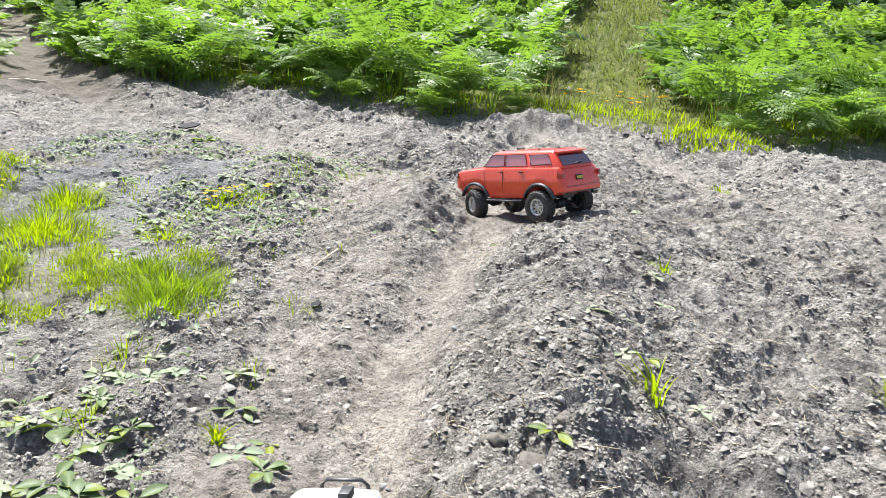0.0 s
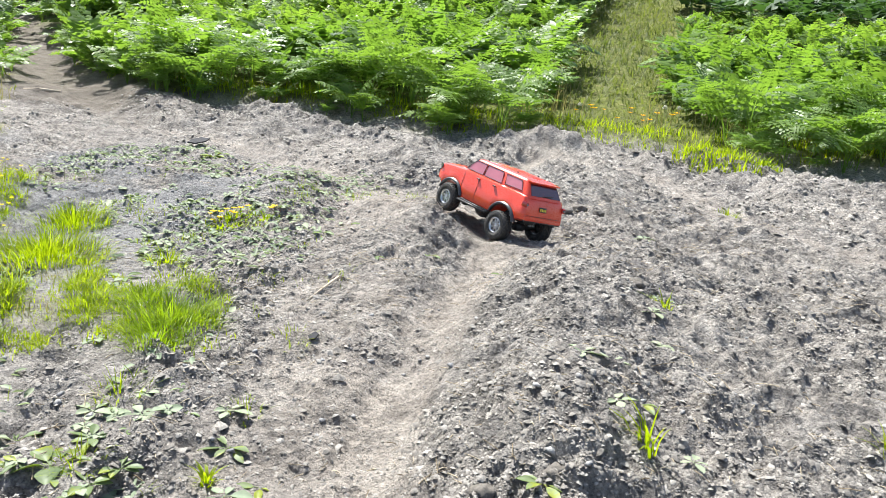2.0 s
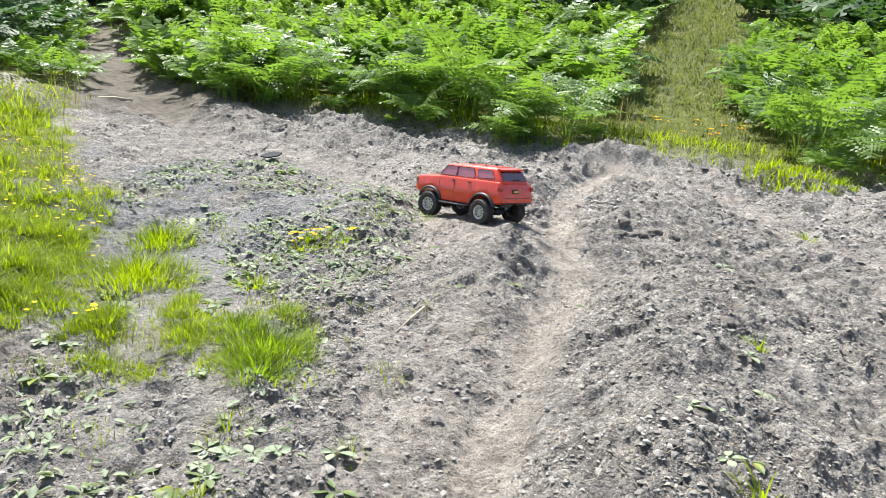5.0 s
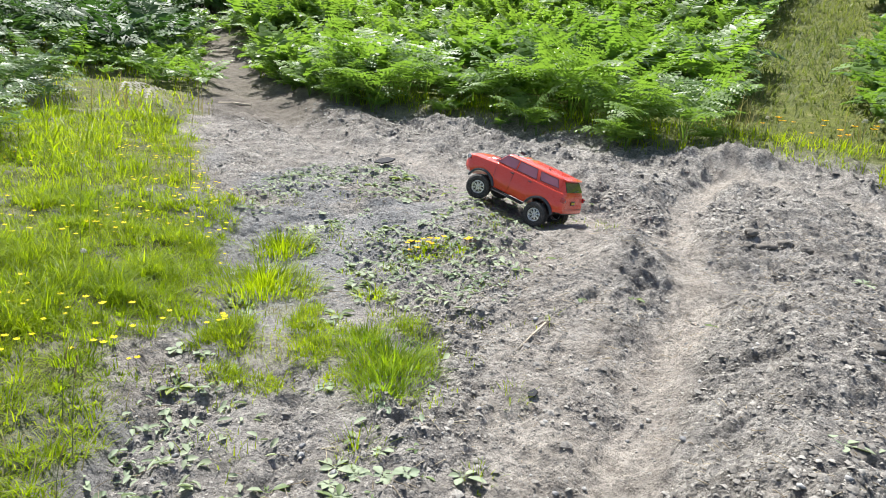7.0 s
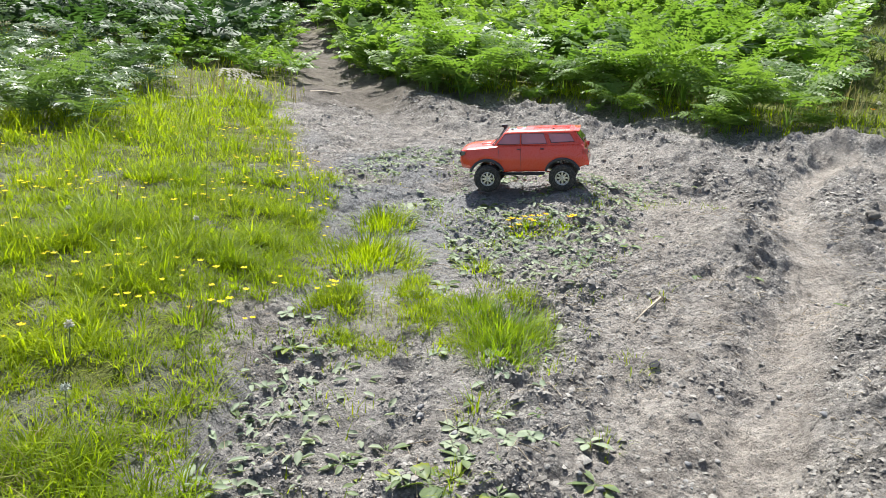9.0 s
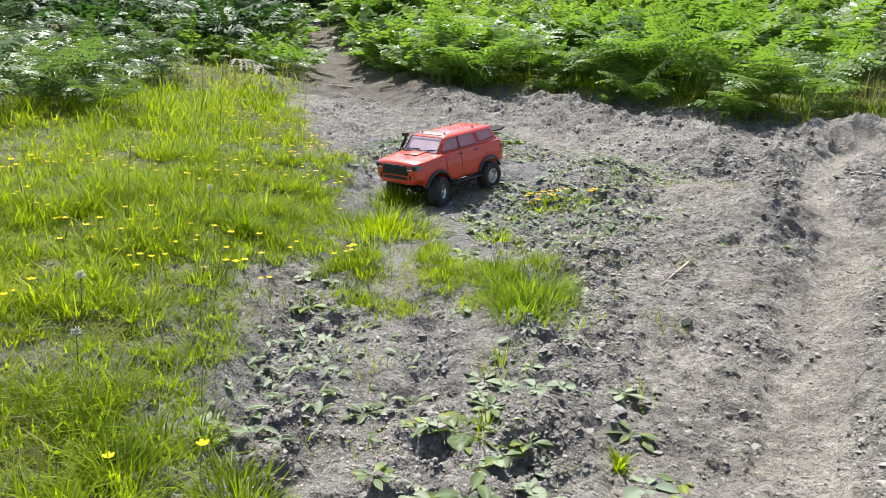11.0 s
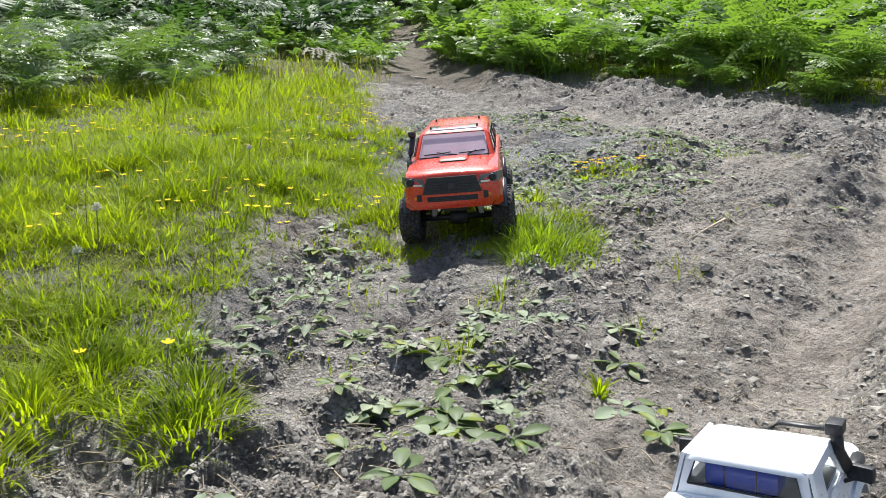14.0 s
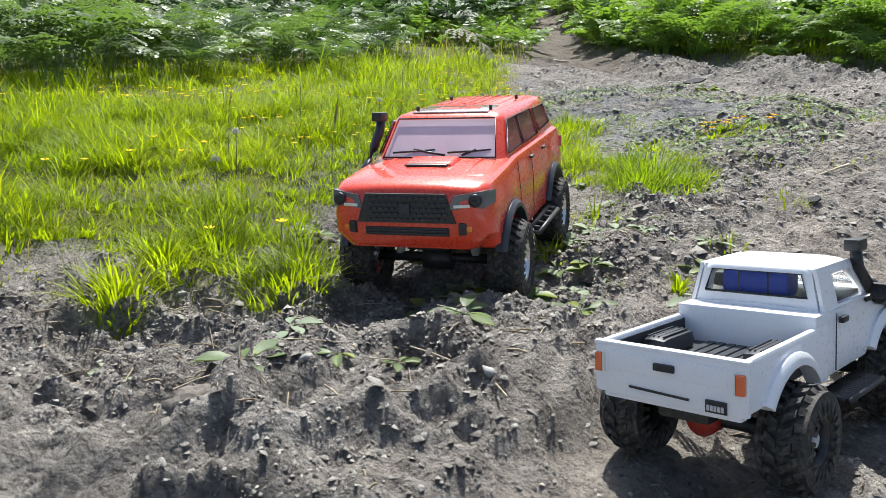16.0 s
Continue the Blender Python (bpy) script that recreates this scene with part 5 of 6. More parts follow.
# ---- odds and ends on the ground ----
def make_oddments():
    root = tagged(new("pale_root"), "bleached pale root stick lying on sandy earth", "root")
    root.location = (-0.226, 2.073, float(height(-0.226, 2.073)))
    part("stick", rod([(0.0, 0.0, 0.022), (-0.006, -0.05, 0.020), (-0.018, -0.11, 0.013), (-0.03, -0.19, 0.004)], 0.0035, 7, 0.002), PALE_WOOD, root)
    r = random.Random(4)
    pieces = []
    for k in range(14):
        a = r.uniform(0, math.tau)
        pieces.append(rod([(0, 0.004, 0.018), (0.012 * math.cos(a), 0.004 + 0.012 * math.sin(a), 0.020), (0.03 * math.cos(a), 0.004 + 0.03 * math.sin(a), r.uniform(-0.002, 0.022))], 0.0022, 5, 0.0006))
    for piece in pieces:
        part("rootlet", piece, BARK, root)
    slate = tagged(new("slate_flake"), "thin black slate flake tilted on the earth", "slate")
    slate.matrix_basis = Matrix.Translation((-1.64, 4.18, float(height(-1.64, 4.18)) + 0.02)) @ pose(0, 0, 0, 20, -12, 25) @ Matrix.Scale(0.62, 4)
    part("flake", slab([(-0.10, 0.0, 0), (-0.03, -0.045, 0), (0.06, -0.04, 0), (0.10, 0.0, 0), (0.03, 0.05, 0), (-0.05, 0.04, 0)], 0.012), SLATE, slate, smooth=False)
    small = tagged(new("slate_flake"), "small dark slate chip on sandy earth", "slate")
    small.matrix_basis = Matrix.Translation((-0.155, 1.62, float(height(-0.155, 1.62)) + 0.006)) @ pose(0, 0, 0, 10, -20, 60)
    part("flake", slab([(-0.014, 0, 0), (-0.004, -0.010, 0), (0.012, -0.006, 0), (0.014, 0.006, 0), (-0.006, 0.010, 0)], 0.005), SLATE, small, smooth=False)
    log = tagged(new("fallen_branch"), "weathered grey fallen branch at the turf edge", "branch")
    log.location = (-4.2, 6.5, float(height(-4.2, 6.5)))
    part("wood", rod([(-0.14, -0.04, 0.015), (0.0, 0.0, 0.03), (0.15, 0.05, 0.02)], 0.02, 8, 0.012), PALE_WOOD, log)
    dead = tagged(new("dead_frond"), "bleached dead bracken frond lying over the grass", "fern frond")
    v, f = FRONDS[3]
    me = quads_mesh("dead_blade", v * 0.8, f, DEAD)
    blade = new("blade", me)
    blade.parent = dead
    dead.matrix_basis = Matrix.Translation((-4.1, 4.55, float(height(-4.1, 4.55)) + 0.12)) @ pose(0, 0, 0, 4, 38, 25)
    lump = random.Random(6)
    for x, y, s in ((0.36, 0.95, 0.035), (0.30, 1.0, 0.022), (0.40, 1.02, 0.020), (0.46, 1.36, 0.028), (-0.40, 1.47, 0.024), (-0.17, 0.27, 0.02), (0.60, 2.05, 0.03), (0.46, 2.95, 0.035),
                    (0.40, 3.35, 0.04), (0.47, 3.4, 0.035), (0.34, 3.42, 0.03), (-0.5, 2.5, 0.014), (-0.44, 2.72, 0.016), (-0.10, 0.50, 0.014), (0.33, 3.3, 0.025), (0.55, 3.36, 0.03)):
        bm = bmesh.new()
        bmesh.ops.create_icosphere(bm, subdivisions=3, radius=1.0)
        seed = lump.uniform(0, 50)
        for p in bm.verts:
            k = 0.85 + 0.35 * noise.noise(p.co * 1.3 + Vector((seed, 0, 0))) + 0.22 * noise.noise(p.co * 3.5 + Vector((0, seed, 0))) + 0.12 * noise.noise(p.co * 8)
            p.co = Vector((p.co.x * k * s * 1.2, p.co.y * k * s, p.co.z * k * s * 0.6))
        me = bpy.data.meshes.new("earth_lump")
        bm.to_mesh(me)
        bm.free()
        me.materials.append(LUMP)
        me.shade_smooth()
        ob = tagged(new("earth_lump", me), "dark crumbly lump of earth on the spoil heap", "earth lump", "lumps of earth")
        ob.matrix_basis = Matrix.Translation((x, y, float(height(x, y)) + 0.05 * s)) @ pose(0, 0, 0, 0, 0, lump.uniform(0, 360))


make_oddments()
# ---- model cars ----
def ring(profile, sides=40):
    """A body of revolution about the y axis; profile: closed loop of (y, radius)."""
    verts, faces, n = [], [], len(profile)
    for k in range(sides):
        a = k * math.tau / sides
        verts += [(r * math.cos(a), y, r * math.sin(a)) for y, r in profile]
    for k in range(sides):
        j = (k + 1) % sides
        for i in range(n):
            m = (i + 1) % n
            faces.append((k * n + i, k * n + m, j * n + m, j * n + i))
    return verts, faces


def lugs(radius, width, count, deep, rows):
    """Tread blocks: chunky staggered lugs that wrap on to the shoulders."""
    verts, faces = [], []
    for row, (y0, y1, long_, skew, low) in enumerate(rows):
        for k in range(count):
            a = (k + 0.5 * (row % 2)) * math.tau / count
            d = long_ * math.tau / count / 2
            n = len(verts)
            for r in (radius - deep * 1.6, radius):
                e = 0.82 if r == radius else 1.0
                for y, s, fall in ((y0, -skew, low[0]), (y1, skew, low[1])):
                    for t in (-1, 1):
                        b = a + s + t * d * e
                        q = r - fall
                        verts.append((q * math.cos(b), y * width, q * math.sin(b)))
            faces += [(n, n + 2, n + 3, n + 1), (n + 4, n + 5, n + 7, n + 6), (n, n + 1, n + 5, n + 4), (n + 2, n + 6, n + 7, n + 3), (n, n + 4, n + 6, n + 2), (n + 1, n + 3, n + 7, n + 5)]
    return verts, faces


def make_wheel(parent, side, radius, width, rim_r, rim_mat, spokes, count):
    """A wheel about its own axle: tyre, rim with spokes, hub."""
    wheel = new("wheel")
    wheel.parent = parent
    h, core = width / 2, radius - 0.0035
    tyre = ring([(-h * 0.82, rim_r), (-h * 1.02, rim_r + 0.35 * (radius - rim_r)), (-h * 0.98, radius * 0.90), (-h * 0.80, core), (h * 0.80, core), (h * 0.98, radius * 0.90),
                 (h * 1.02, rim_r + 0.35 * (radius - rim_r)), (h * 0.82, rim_r)], 44)
    d = 0.0035
    tread = lugs(radius, width, count, d, [(-0.50, -0.30, 0.62, 0.03, (0.006, 0.0)), (-0.27, -0.04, 0.60, 0.07, (0, 0)), (0.04, 0.27, 0.60, -0.07, (0, 0)), (0.30, 0.50, 0.62, -0.03, (0.0, 0.006))])
    shoulder = lugs(radius - 0.004, width, count, d, [(-0.545, -0.47, 0.5, 0.0, (0.010, 0.0)), (0.47, 0.545, 0.5, 0.0, (0.0, 0.010))])
    part("tyre", merged(tyre, tread, shoulder), RUBBER, wheel, "dusty black knobbly tyre", smooth=False)
    s = side
    rim = ring([(s * h * 0.80, rim_r * 1.03), (s * h * 0.86, rim_r * 1.03), (s * h * 0.86, rim_r * 0.88), (s * h * 0.45, rim_r * 0.80), (-s * h * 0.6, rim_r * 0.84), (-s * h * 0.6, rim_r * 1.0), (s * h * 0.3, rim_r * 1.0)], 36)
    dish = ring([(s * h * 0.30, 0.0005), (s * h * 0.30, rim_r * 0.84), (s * h * 0.22, rim_r * 0.84), (s * h * 0.22, 0.0005)], 24)
    part("rim", merged(rim), rim_mat, wheel, "satin metal rim" if rim_mat == CHROME else "black rim")
    part("rim_dish", dish, BLACK, wheel)
    for k in range(spokes):
        a = k * 360 / spokes
        bm = block((rim_r * 0.66, h * 0.16, rim_r * 0.26), (rim_r * 0.52, s * h * 0.52, 0), bevel=0.0006)
        bm.transform(pose(0, 0, 0, 0, a, 0))
        part("spoke", bm, rim_mat, wheel)
    hub = ring([(s * h * 0.40, 0.0005), (s * h * 0.40, rim_r * 0.30), (s * h * 0.72, rim_r * 0.26), (s * h * 0.76, 0.0005)], 16)
    part("hub", hub, rim_mat if rim_mat == CHROME else SILVER, wheel, "wheel hub with nut")
    return wheel


def arch(x, axles, r, zc, low):
    """Height of a body's lower edge, lifted over the wheels."""
    z = low
    for a in axles:
        d = abs(x - a)
        if d < r:
            z = max(z, zc + math.sqrt(r * r - d * d))
    return z


def body_skin(stations, wide, low, top, crown, crease, axles, r, zc):
    """A car body's lower half as a loft over its length, with wheel arches."""
    loops = []
    for x in stations:
        w, zb, zt = float(np.interp(x, *wide)), float(np.interp(x, *low)), float(np.interp(x, *top))
        zb = min(arch(x, axles, r, zc, zb), zt - 0.02)
        zm = min(max(crease, zb + 0.022), zt - 0.012)
        tuck = 0.80 if x > 0.225 else 0.985
        half = [(w * min(0.86, tuck - 0.02), zb), (w * tuck, zb + 0.001), (w, zb + (0.005 if tuck > 0.9 else 0.020)), (w, zm), (w * 0.985, zm + 0.004), (w * 0.965, zt - 0.010), (w * 0.935, zt - 0.003), (w * 0.86, zt + crown * 0.15), (w * 0.45, zt + crown * 0.8)]
        loops.append([Vector((x, y, z)) for y, z in half] + [Vector((x, 0, zt + crown))] + [Vector((x, -y, z)) for y, z in half[::-1]])
    return loft(loops)


def flare(x, y, r, zc, side, start=-8, stop=188, lip=0.011, out=0.010):
    """A wheel-arch flare: a thick curved lip round the opening."""
    loops = []
    for k in range(25):
        a = radians(start + (stop - start) * k / 24)
        c, s = math.cos(a), math.sin(a)
        pts = [(r - 0.001, y - side * 0.006), (r - 0.001, y + side * out), (r + lip * 0.5, y + side * out), (r + lip, y + side * 0.003), (r + lip, y - side * 0.006)]
        loops.append([Vector((x + q * c, v, zc + q * s)) for q, v in pts])
    return loft(loops)


def outline_loop(x0, x1, w0, w1, z, r, per=5):
    """A rounded four-cornered outline: x0 front with half-width w0, x1 rear with half-width w1."""
    pts = []
    for cx, cy, a0 in ((x0 - r, w0 - r, 0), (x1 + r, w1 - r, 90), (x1 + r, -(w1 - r), 180), (x0 - r, -(w0 - r), 270)):
        for k in range(per):
            a = radians(a0 + 90 * k / (per - 1))
            pts.append(Vector((cx + r * math.cos(a), cy + r * math.sin(a), z)))
    return pts


def make_red_car():
    car = tagged(new("toy_suv"), "glossy red toy off-road estate car with knobbly tyres on dry earth", "toy car")
    xs = sorted(set([-0.262, -0.257, -0.250, -0.24, -0.235, 0.272, 0.268, 0.262, 0.255, 0.245, 0.235] + [round(-0.232 + 0.006 * k, 4) for k in range(78)]))
    wide = ([-0.262, -0.255, -0.24, -0.2, 0.19, 0.235, 0.250, 0.262, 0.269, 0.272], [0.096, 0.104, 0.107, 0.108, 0.108, 0.1075, 0.105, 0.099, 0.092, 0.084])
    low = ([-0.262, -0.235, -0.2, 0.2, 0.24, 0.262, 0.272], [0.108, 0.102, 0.082, 0.082, 0.096, 0.098, 0.104])
    top = ([-0.262, -0.255, -0.247, -0.235, 0.10, 0.128, 0.20, 0.240, 0.258, 0.266, 0.270, 0.272], [0.128, 0.150, 0.180, 0.190, 0.190, 0.187, 0.182, 0.179, 0.175, 0.172, 0.166, 0.158])
    part("body", body_skin(xs, wide, low, top, 0.005, 0.142, (-0.1565, 0.1565), 0.069, 0.061), RED, car, "glossy red body shell")
    cabin = [outline_loop(0.132, -0.247, 0.094, 0.094, 0.186, 0.020), outline_loop(0.124, -0.243, 0.0925, 0.0925, 0.194, 0.019), outline_loop(0.086, -0.212, 0.082, 0.080, 0.237, 0.016),
             outline_loop(0.080, -0.207, 0.077, 0.076, 0.243, 0.014), outline_loop(0.062, -0.195, 0.064, 0.064, 0.2475, 0.012), outline_loop(0.02, -0.15, 0.03, 0.03, 0.249, 0.010)]
    part("cabin", loft(cabin), RED, car, "red cabin with pillars and roof")
    for y in (-0.045, -0.027, -0.009, 0.009, 0.027, 0.045):
        part("roof_rib", block((0.15, 0.006, 0.004), (-0.11, y, 0.2485 - abs(y) * 0.03), bevel=0.0012), RED, car)
    part("roof_panel", block((0.070, 0.112, 0.0016), (0.036, 0, 0.2476), (0, 1.5, 0), bevel=0.0006), SHADE, car, "film on the roof front, sky reflection put into its grey")

    def side_pane(name, corners, s):
        pts = []
        for x, z in corners:
            y = float(np.interp(z, [0.194, 0.237], [0.0930, 0.0826]))
            pts.append((x, s * (y + 0.0004), z))
        part(name, slab(pts if s < 0 else pts[::-1], 0.0014), GLASS, car, "dark tinted window", smooth=False)
        rim = [Vector(p) + Vector((0, s * 0.0010, 0)) for p in pts]
        part("window_trim", rod(rim + rim[:1], 0.0011, 5), BLACK, car)

    for s in (1, -1):
        side_pane("front_window", [(0.113, 0.195), (0.017, 0.195), (0.017, 0.2362), (0.079, 0.2362)], s)
        side_pane("rear_window", [(0.010, 0.195), (-0.094, 0.195), (-0.080, 0.2362), (0.010, 0.2362)], s)
        side_pane("quarter_window", [(-0.112, 0.198), (-0.206, 0.202), (-0.186, 0.2340), (-0.099, 0.2340)], s)
        part("flare", flare(0.1565, s * 0.1075, 0.069, 0.061, s, 20, 160, 0.009, 0.008), FLARE, car, "black wheel-arch flare")
        part("flare", flare(-0.1565, s * 0.1075, 0.069, 0.061, s, 20, 160, 0.009, 0.008), FLARE, car, "black wheel-arch flare")
        for x in (0.02, -0.075):
            part("door_handle", block((0.016, 0.005, 0.004), (x, s * 0.1075, 0.176), bevel=0.001), BLACK, car, "black door handle")
        part("door_seam", rod([(0.014, s * 0.1082, 0.09), (0.014, s * 0.1084, 0.14), (0.014, s * 0.1050, 0.182)], 0.0006, 4), BLACK, car)
        part("door_seam", rod([(0.104, s * 0.1082, 0.10), (0.104, s * 0.1084, 0.14), (0.106, s * 0.1050, 0.182)], 0.0006, 4), BLACK, car)
        rail = [rod([(-0.085, s * 0.112, 0.078), (0.085, s * 0.112, 0.078)], 0.0035, 7), rod([(-0.08, s * 0.128, 0.075), (0.08, s * 0.128, 0.075)], 0.0035, 7)]
        rail += [rod([(x, s * 0.100, 0.078), (x, s * 0.129, 0.075)], 0.0026, 6) for x in (-0.08, -0.05, -0.02, 0.02, 0.05, 0.08)]
        part("rock_slider", merged(*rail), BLACK, car, "black tube side step")
        # lamps
        front_lens = [(0.2745, s * 0.056, 0.1500), (0.2735, s * 0.062, 0.1670), (0.2655, s * 0.0985, 0.1720), (0.2665, s * 0.0985, 0.1510)]
        side_lens = [(0.2665, s * 0.0985, 0.1510), (0.2655, s * 0.0985, 0.1720), (0.2450, s * 0.1085, 0.1710), (0.2500, s * 0.1085, 0.1560)]
        lens = slab(front_lens if s > 0 else front_lens[::-1], 0.005)
        wrap = slab(side_lens if s > 0 else side_lens[::-1], 0.004)
        spare = bpy.data.meshes.new("spare")
        wrap.to_mesh(spare)
        wrap.free()
        lens.from_mesh(spare)
        bpy.data.meshes.remove(spare)
        lamp = part("headlight", lens, LENS, car, "clear wrap-round headlight", smooth=False)
        part("reflector", ring([(-0.003, 0.0005), (-0.003, 0.008), (0.003, 0.008), (0.004, 0.0005)], 14), BLACK, lamp, "dark round lamp")
        lamp.children[0].matrix_basis = pose(0.2695, s * 0.088, 0.161, 0, 0, -90 + s * 12)
        part("indicator", block((0.004, 0.020, 0.004), (0.2735, s * 0.072, 0.1545), (0, 0, s * 12), bevel=0.001), BULB, lamp, "bright inner lamp")
        fog = part("fog_light", block((0.006, 0.026, 0.016), (0.2680, s * 0.079, 0.126), (0, 0, s * 22), bevel=0.002), BLACK, car, "fog light in a black recess")
        part("bulb", block((0.004, 0.007, 0.007), (0.2715, s * 0.080, 0.126), (0, 0, s * 22), bevel=0.0015), AMBER, fog, "amber bulb")
        tail = part("tail_light", block((0.022, 0.012, 0.020), (-0.249, s * 0.1005, 0.162), (0, -6, s * 14), bevel=0.003), TAIL, car, "dark red tail light")
        part("lens", block((0.006, 0.008, 0.006), (-0.260, s * 0.0985, 0.162), bevel=0.001), LENS, tail, "clear reversing lens")
        # wipers
        a = [(0.1285, s * 0.012 + 0.020, 0.194), (0.126, s * 0.03 + 0.012, 0.198), (0.122, s * 0.045 + 0.006, 0.201)]
        wiper = part("wiper", rod(a, 0.0016, 5), BLACK, car, "black windscreen wiper")
        part("blade", rod([(0.129, s * 0.040 - 0.028, 0.1975), (0.121, s * 0.040 + 0.032, 0.2005)], 0.0015, 5), BLACK, wiper)
        for x in (0.05, -0.12):
            part("roof_post", merged(rod([(x, s * 0.055, 0.243), (x, s * 0.055, 0.254)], 0.0024, 6), rod([(x - 0.005, s * 0.055, 0.2515), (x + 0.005, s * 0.055, 0.2515)], 0.0014, 5)), BLACK, car, "small black body clip")
    ws = [(0.1315, 0.081, 0.1900), (0.1315, -0.081, 0.1900), (0.0870, -0.071, 0.2385), (0.0870, 0.071, 0.2385)]
    part("windscreen", slab(ws, 0.0022), SCREEN, car, "windscreen with the sky's reflection put into its pale colour", smooth=False)
    w2 = [Vector(p) + Vector((0.0022, 0, 0.0018)) for p in ws]
    part("screen_trim", rod(w2 + w2[:1], 0.0012, 5), BLACK, car)
    rw = [(-0.2450, 0.078, 0.196), (-0.2450, -0.078, 0.196), (-0.2160, -0.069, 0.233), (-0.2160, 0.069, 0.233)]
    part("rear_screen", slab(rw[::-1], 0.0020), REAR_GLASS, car, "dark tinted rear screen", smooth=False)
    part("rear_wiper", rod([(-0.2460, 0.02, 0.1985), (-0.2440, -0.03, 0.2035)], 0.0018, 5), BLACK, car, "black rear wiper")
    part("spoiler", block((0.026, 0.150, 0.005), (-0.2125, 0, 0.2410), (0, -4, 0), bevel=0.002), RED, car, "red roof spoiler")
    # front
    grille = part("grille", slab([(0.2715, -0.064, 0.1330), (0.2715, 0.064, 0.1330), (0.2705, 0.052, 0.1690), (0.2705, -0.052, 0.1690)], 0.004), BLACK, car, "black honeycomb grille", smooth=False)
    for row in range(5):
        for k in range(13):
            z = 0.138 + row * 0.0064
            part("mesh_cell", block((0.003, 0.006, 0.0028), (0.2762 - row * 0.0002, -0.048 + k * 0.008 + (0.004 if row % 2 else 0), z), bevel=0.0005), FLARE, grille)
    part("badge", block((0.003, 0.014, 0.012), (0.2770, 0, 0.151), bevel=0.0012), FLARE, grille, "plain dark badge")
    slot = part("lower_grille", block((0.008, 0.110, 0.011), (0.270, 0, 0.1215), bevel=0.002), BLACK, car, "black lower intake slot")
    for z in (0.1195, 0.1235):
        part("slat", block((0.003, 0.106, 0.0016), (0.2745, 0, z), bevel=0.0004), FLARE, slot)
    part("bumper_lip", block((0.010, 0.150, 0.005), (0.262, 0, 0.1015), bevel=0.0018), RED, car, "red lower bumper edge")
    scoop = part("hood_scoop", block((0.050, 0.078, 0.011), (0.162, 0, 0.1885), (0, 6, 0), bevel=0.004, taper=0.8), RED, car, "raised red bonnet scoop")
    part("scoop_mouth", block((0.008, 0.056, 0.0050), (0.1840, 0, 0.1885), (0, 6, 0), bevel=0.0008), BLACK, scoop, "dark scoop slot")
    for s in (1, -1):
        part("hood_ridge", rod([(0.135, s * 0.062, 0.1880), (0.18, s * 0.060, 0.1850), (0.240, s * 0.054, 0.1800)], 0.0035, 7, 0.0015), RED, car, "pressed bonnet ridge")
    pts = [(0.160, -0.100, 0.172), (0.142, -0.1020, 0.184), (0.120, -0.1000, 0.204), (0.104, -0.0960, 0.226), (0.100, -0.0945, 0.242)]
    snorkel = part("snorkel", rod(pts, 0.0065, 10), FLARE, car, "dark snorkel beside the screen")
    part("snorkel_head", block((0.026, 0.016, 0.013), (0.104, -0.0945, 0.245), (0, -6, 0), bevel=0.003), BLACK, snorkel, "black snorkel head")
    # rear
    plate = part("number_plate", block((0.003, 0.036, 0.018), (-0.2590, 0.012, 0.152), (0, 14, 0), bevel=0.001), BLACK, car, "black plate with yellow bars")
    for k in range(4):
        part("bar", block((0.0015, 0.0055, 0.009), (-0.2608, 0.0245 - k * 0.0083, 0.1515), (0, 14, 0)), YELLOW, plate)
    part("rear_bumper", block((0.018, 0.196, 0.018), (-0.2555, 0, 0.1135), bevel=0.005), RED, car, "red rear bumper")
    part("bumper_edge", block((0.010, 0.190, 0.005), (-0.258, 0, 0.1035), bevel=0.0015), BLACK, car, "black bumper lower edge")
    part("tailgate_seam", rod([(-0.2635, 0.088, 0.1245), (-0.2635, -0.088, 0.1245)], 0.0008, 4), BLACK, car)
    # below
    part("chassis", block((0.40, 0.060, 0.022), (0, 0, 0.088), bevel=0.004), BLACK, car, "black chassis rails")
    part("skid_plate", block((0.10, 0.070, 0.010), (0, 0, 0.072), bevel=0.004), BLACK, car)
    part("inner_arch", block((0.44, 0.165, 0.02), (0, 0, 0.145), bevel=0.004), BLACK, car, "black inner wheel arches")
    for x in (0.1565, -0.1565):
        axle = part("axle", merged(rod([(x, -0.085, 0.056), (x, 0.085, 0.056)], 0.007, 10), rod([(x, -0.018, 0.056), (x, 0.022, 0.056)], 0.017, 12)), BLACK, car, "black axle with differential")
        for s in (1, -1):
            part("link", rod([(x, s * 0.05, 0.054), (x * 0.35, s * 0.03, 0.075)], 0.0032, 6), DIFF if x < 0 else BLACK, axle, "red suspension link" if x < 0 else "")
            part("shock", rod([(x, s * 0.055, 0.060), (x - math.copysign(0.012, x), s * 0.048, 0.135)], 0.0065, 8, 0.005), SILVER, axle, "silver shock absorber")
    wheels = [make_wheel(car, 1 if y > 0 else -1, TYRE, 0.046, 0.029, CHROME, 8, 26) for _, _, x, y in WHEELS]
    return car, wheels


RED_CAR, RED_WHEELS = make_red_car()


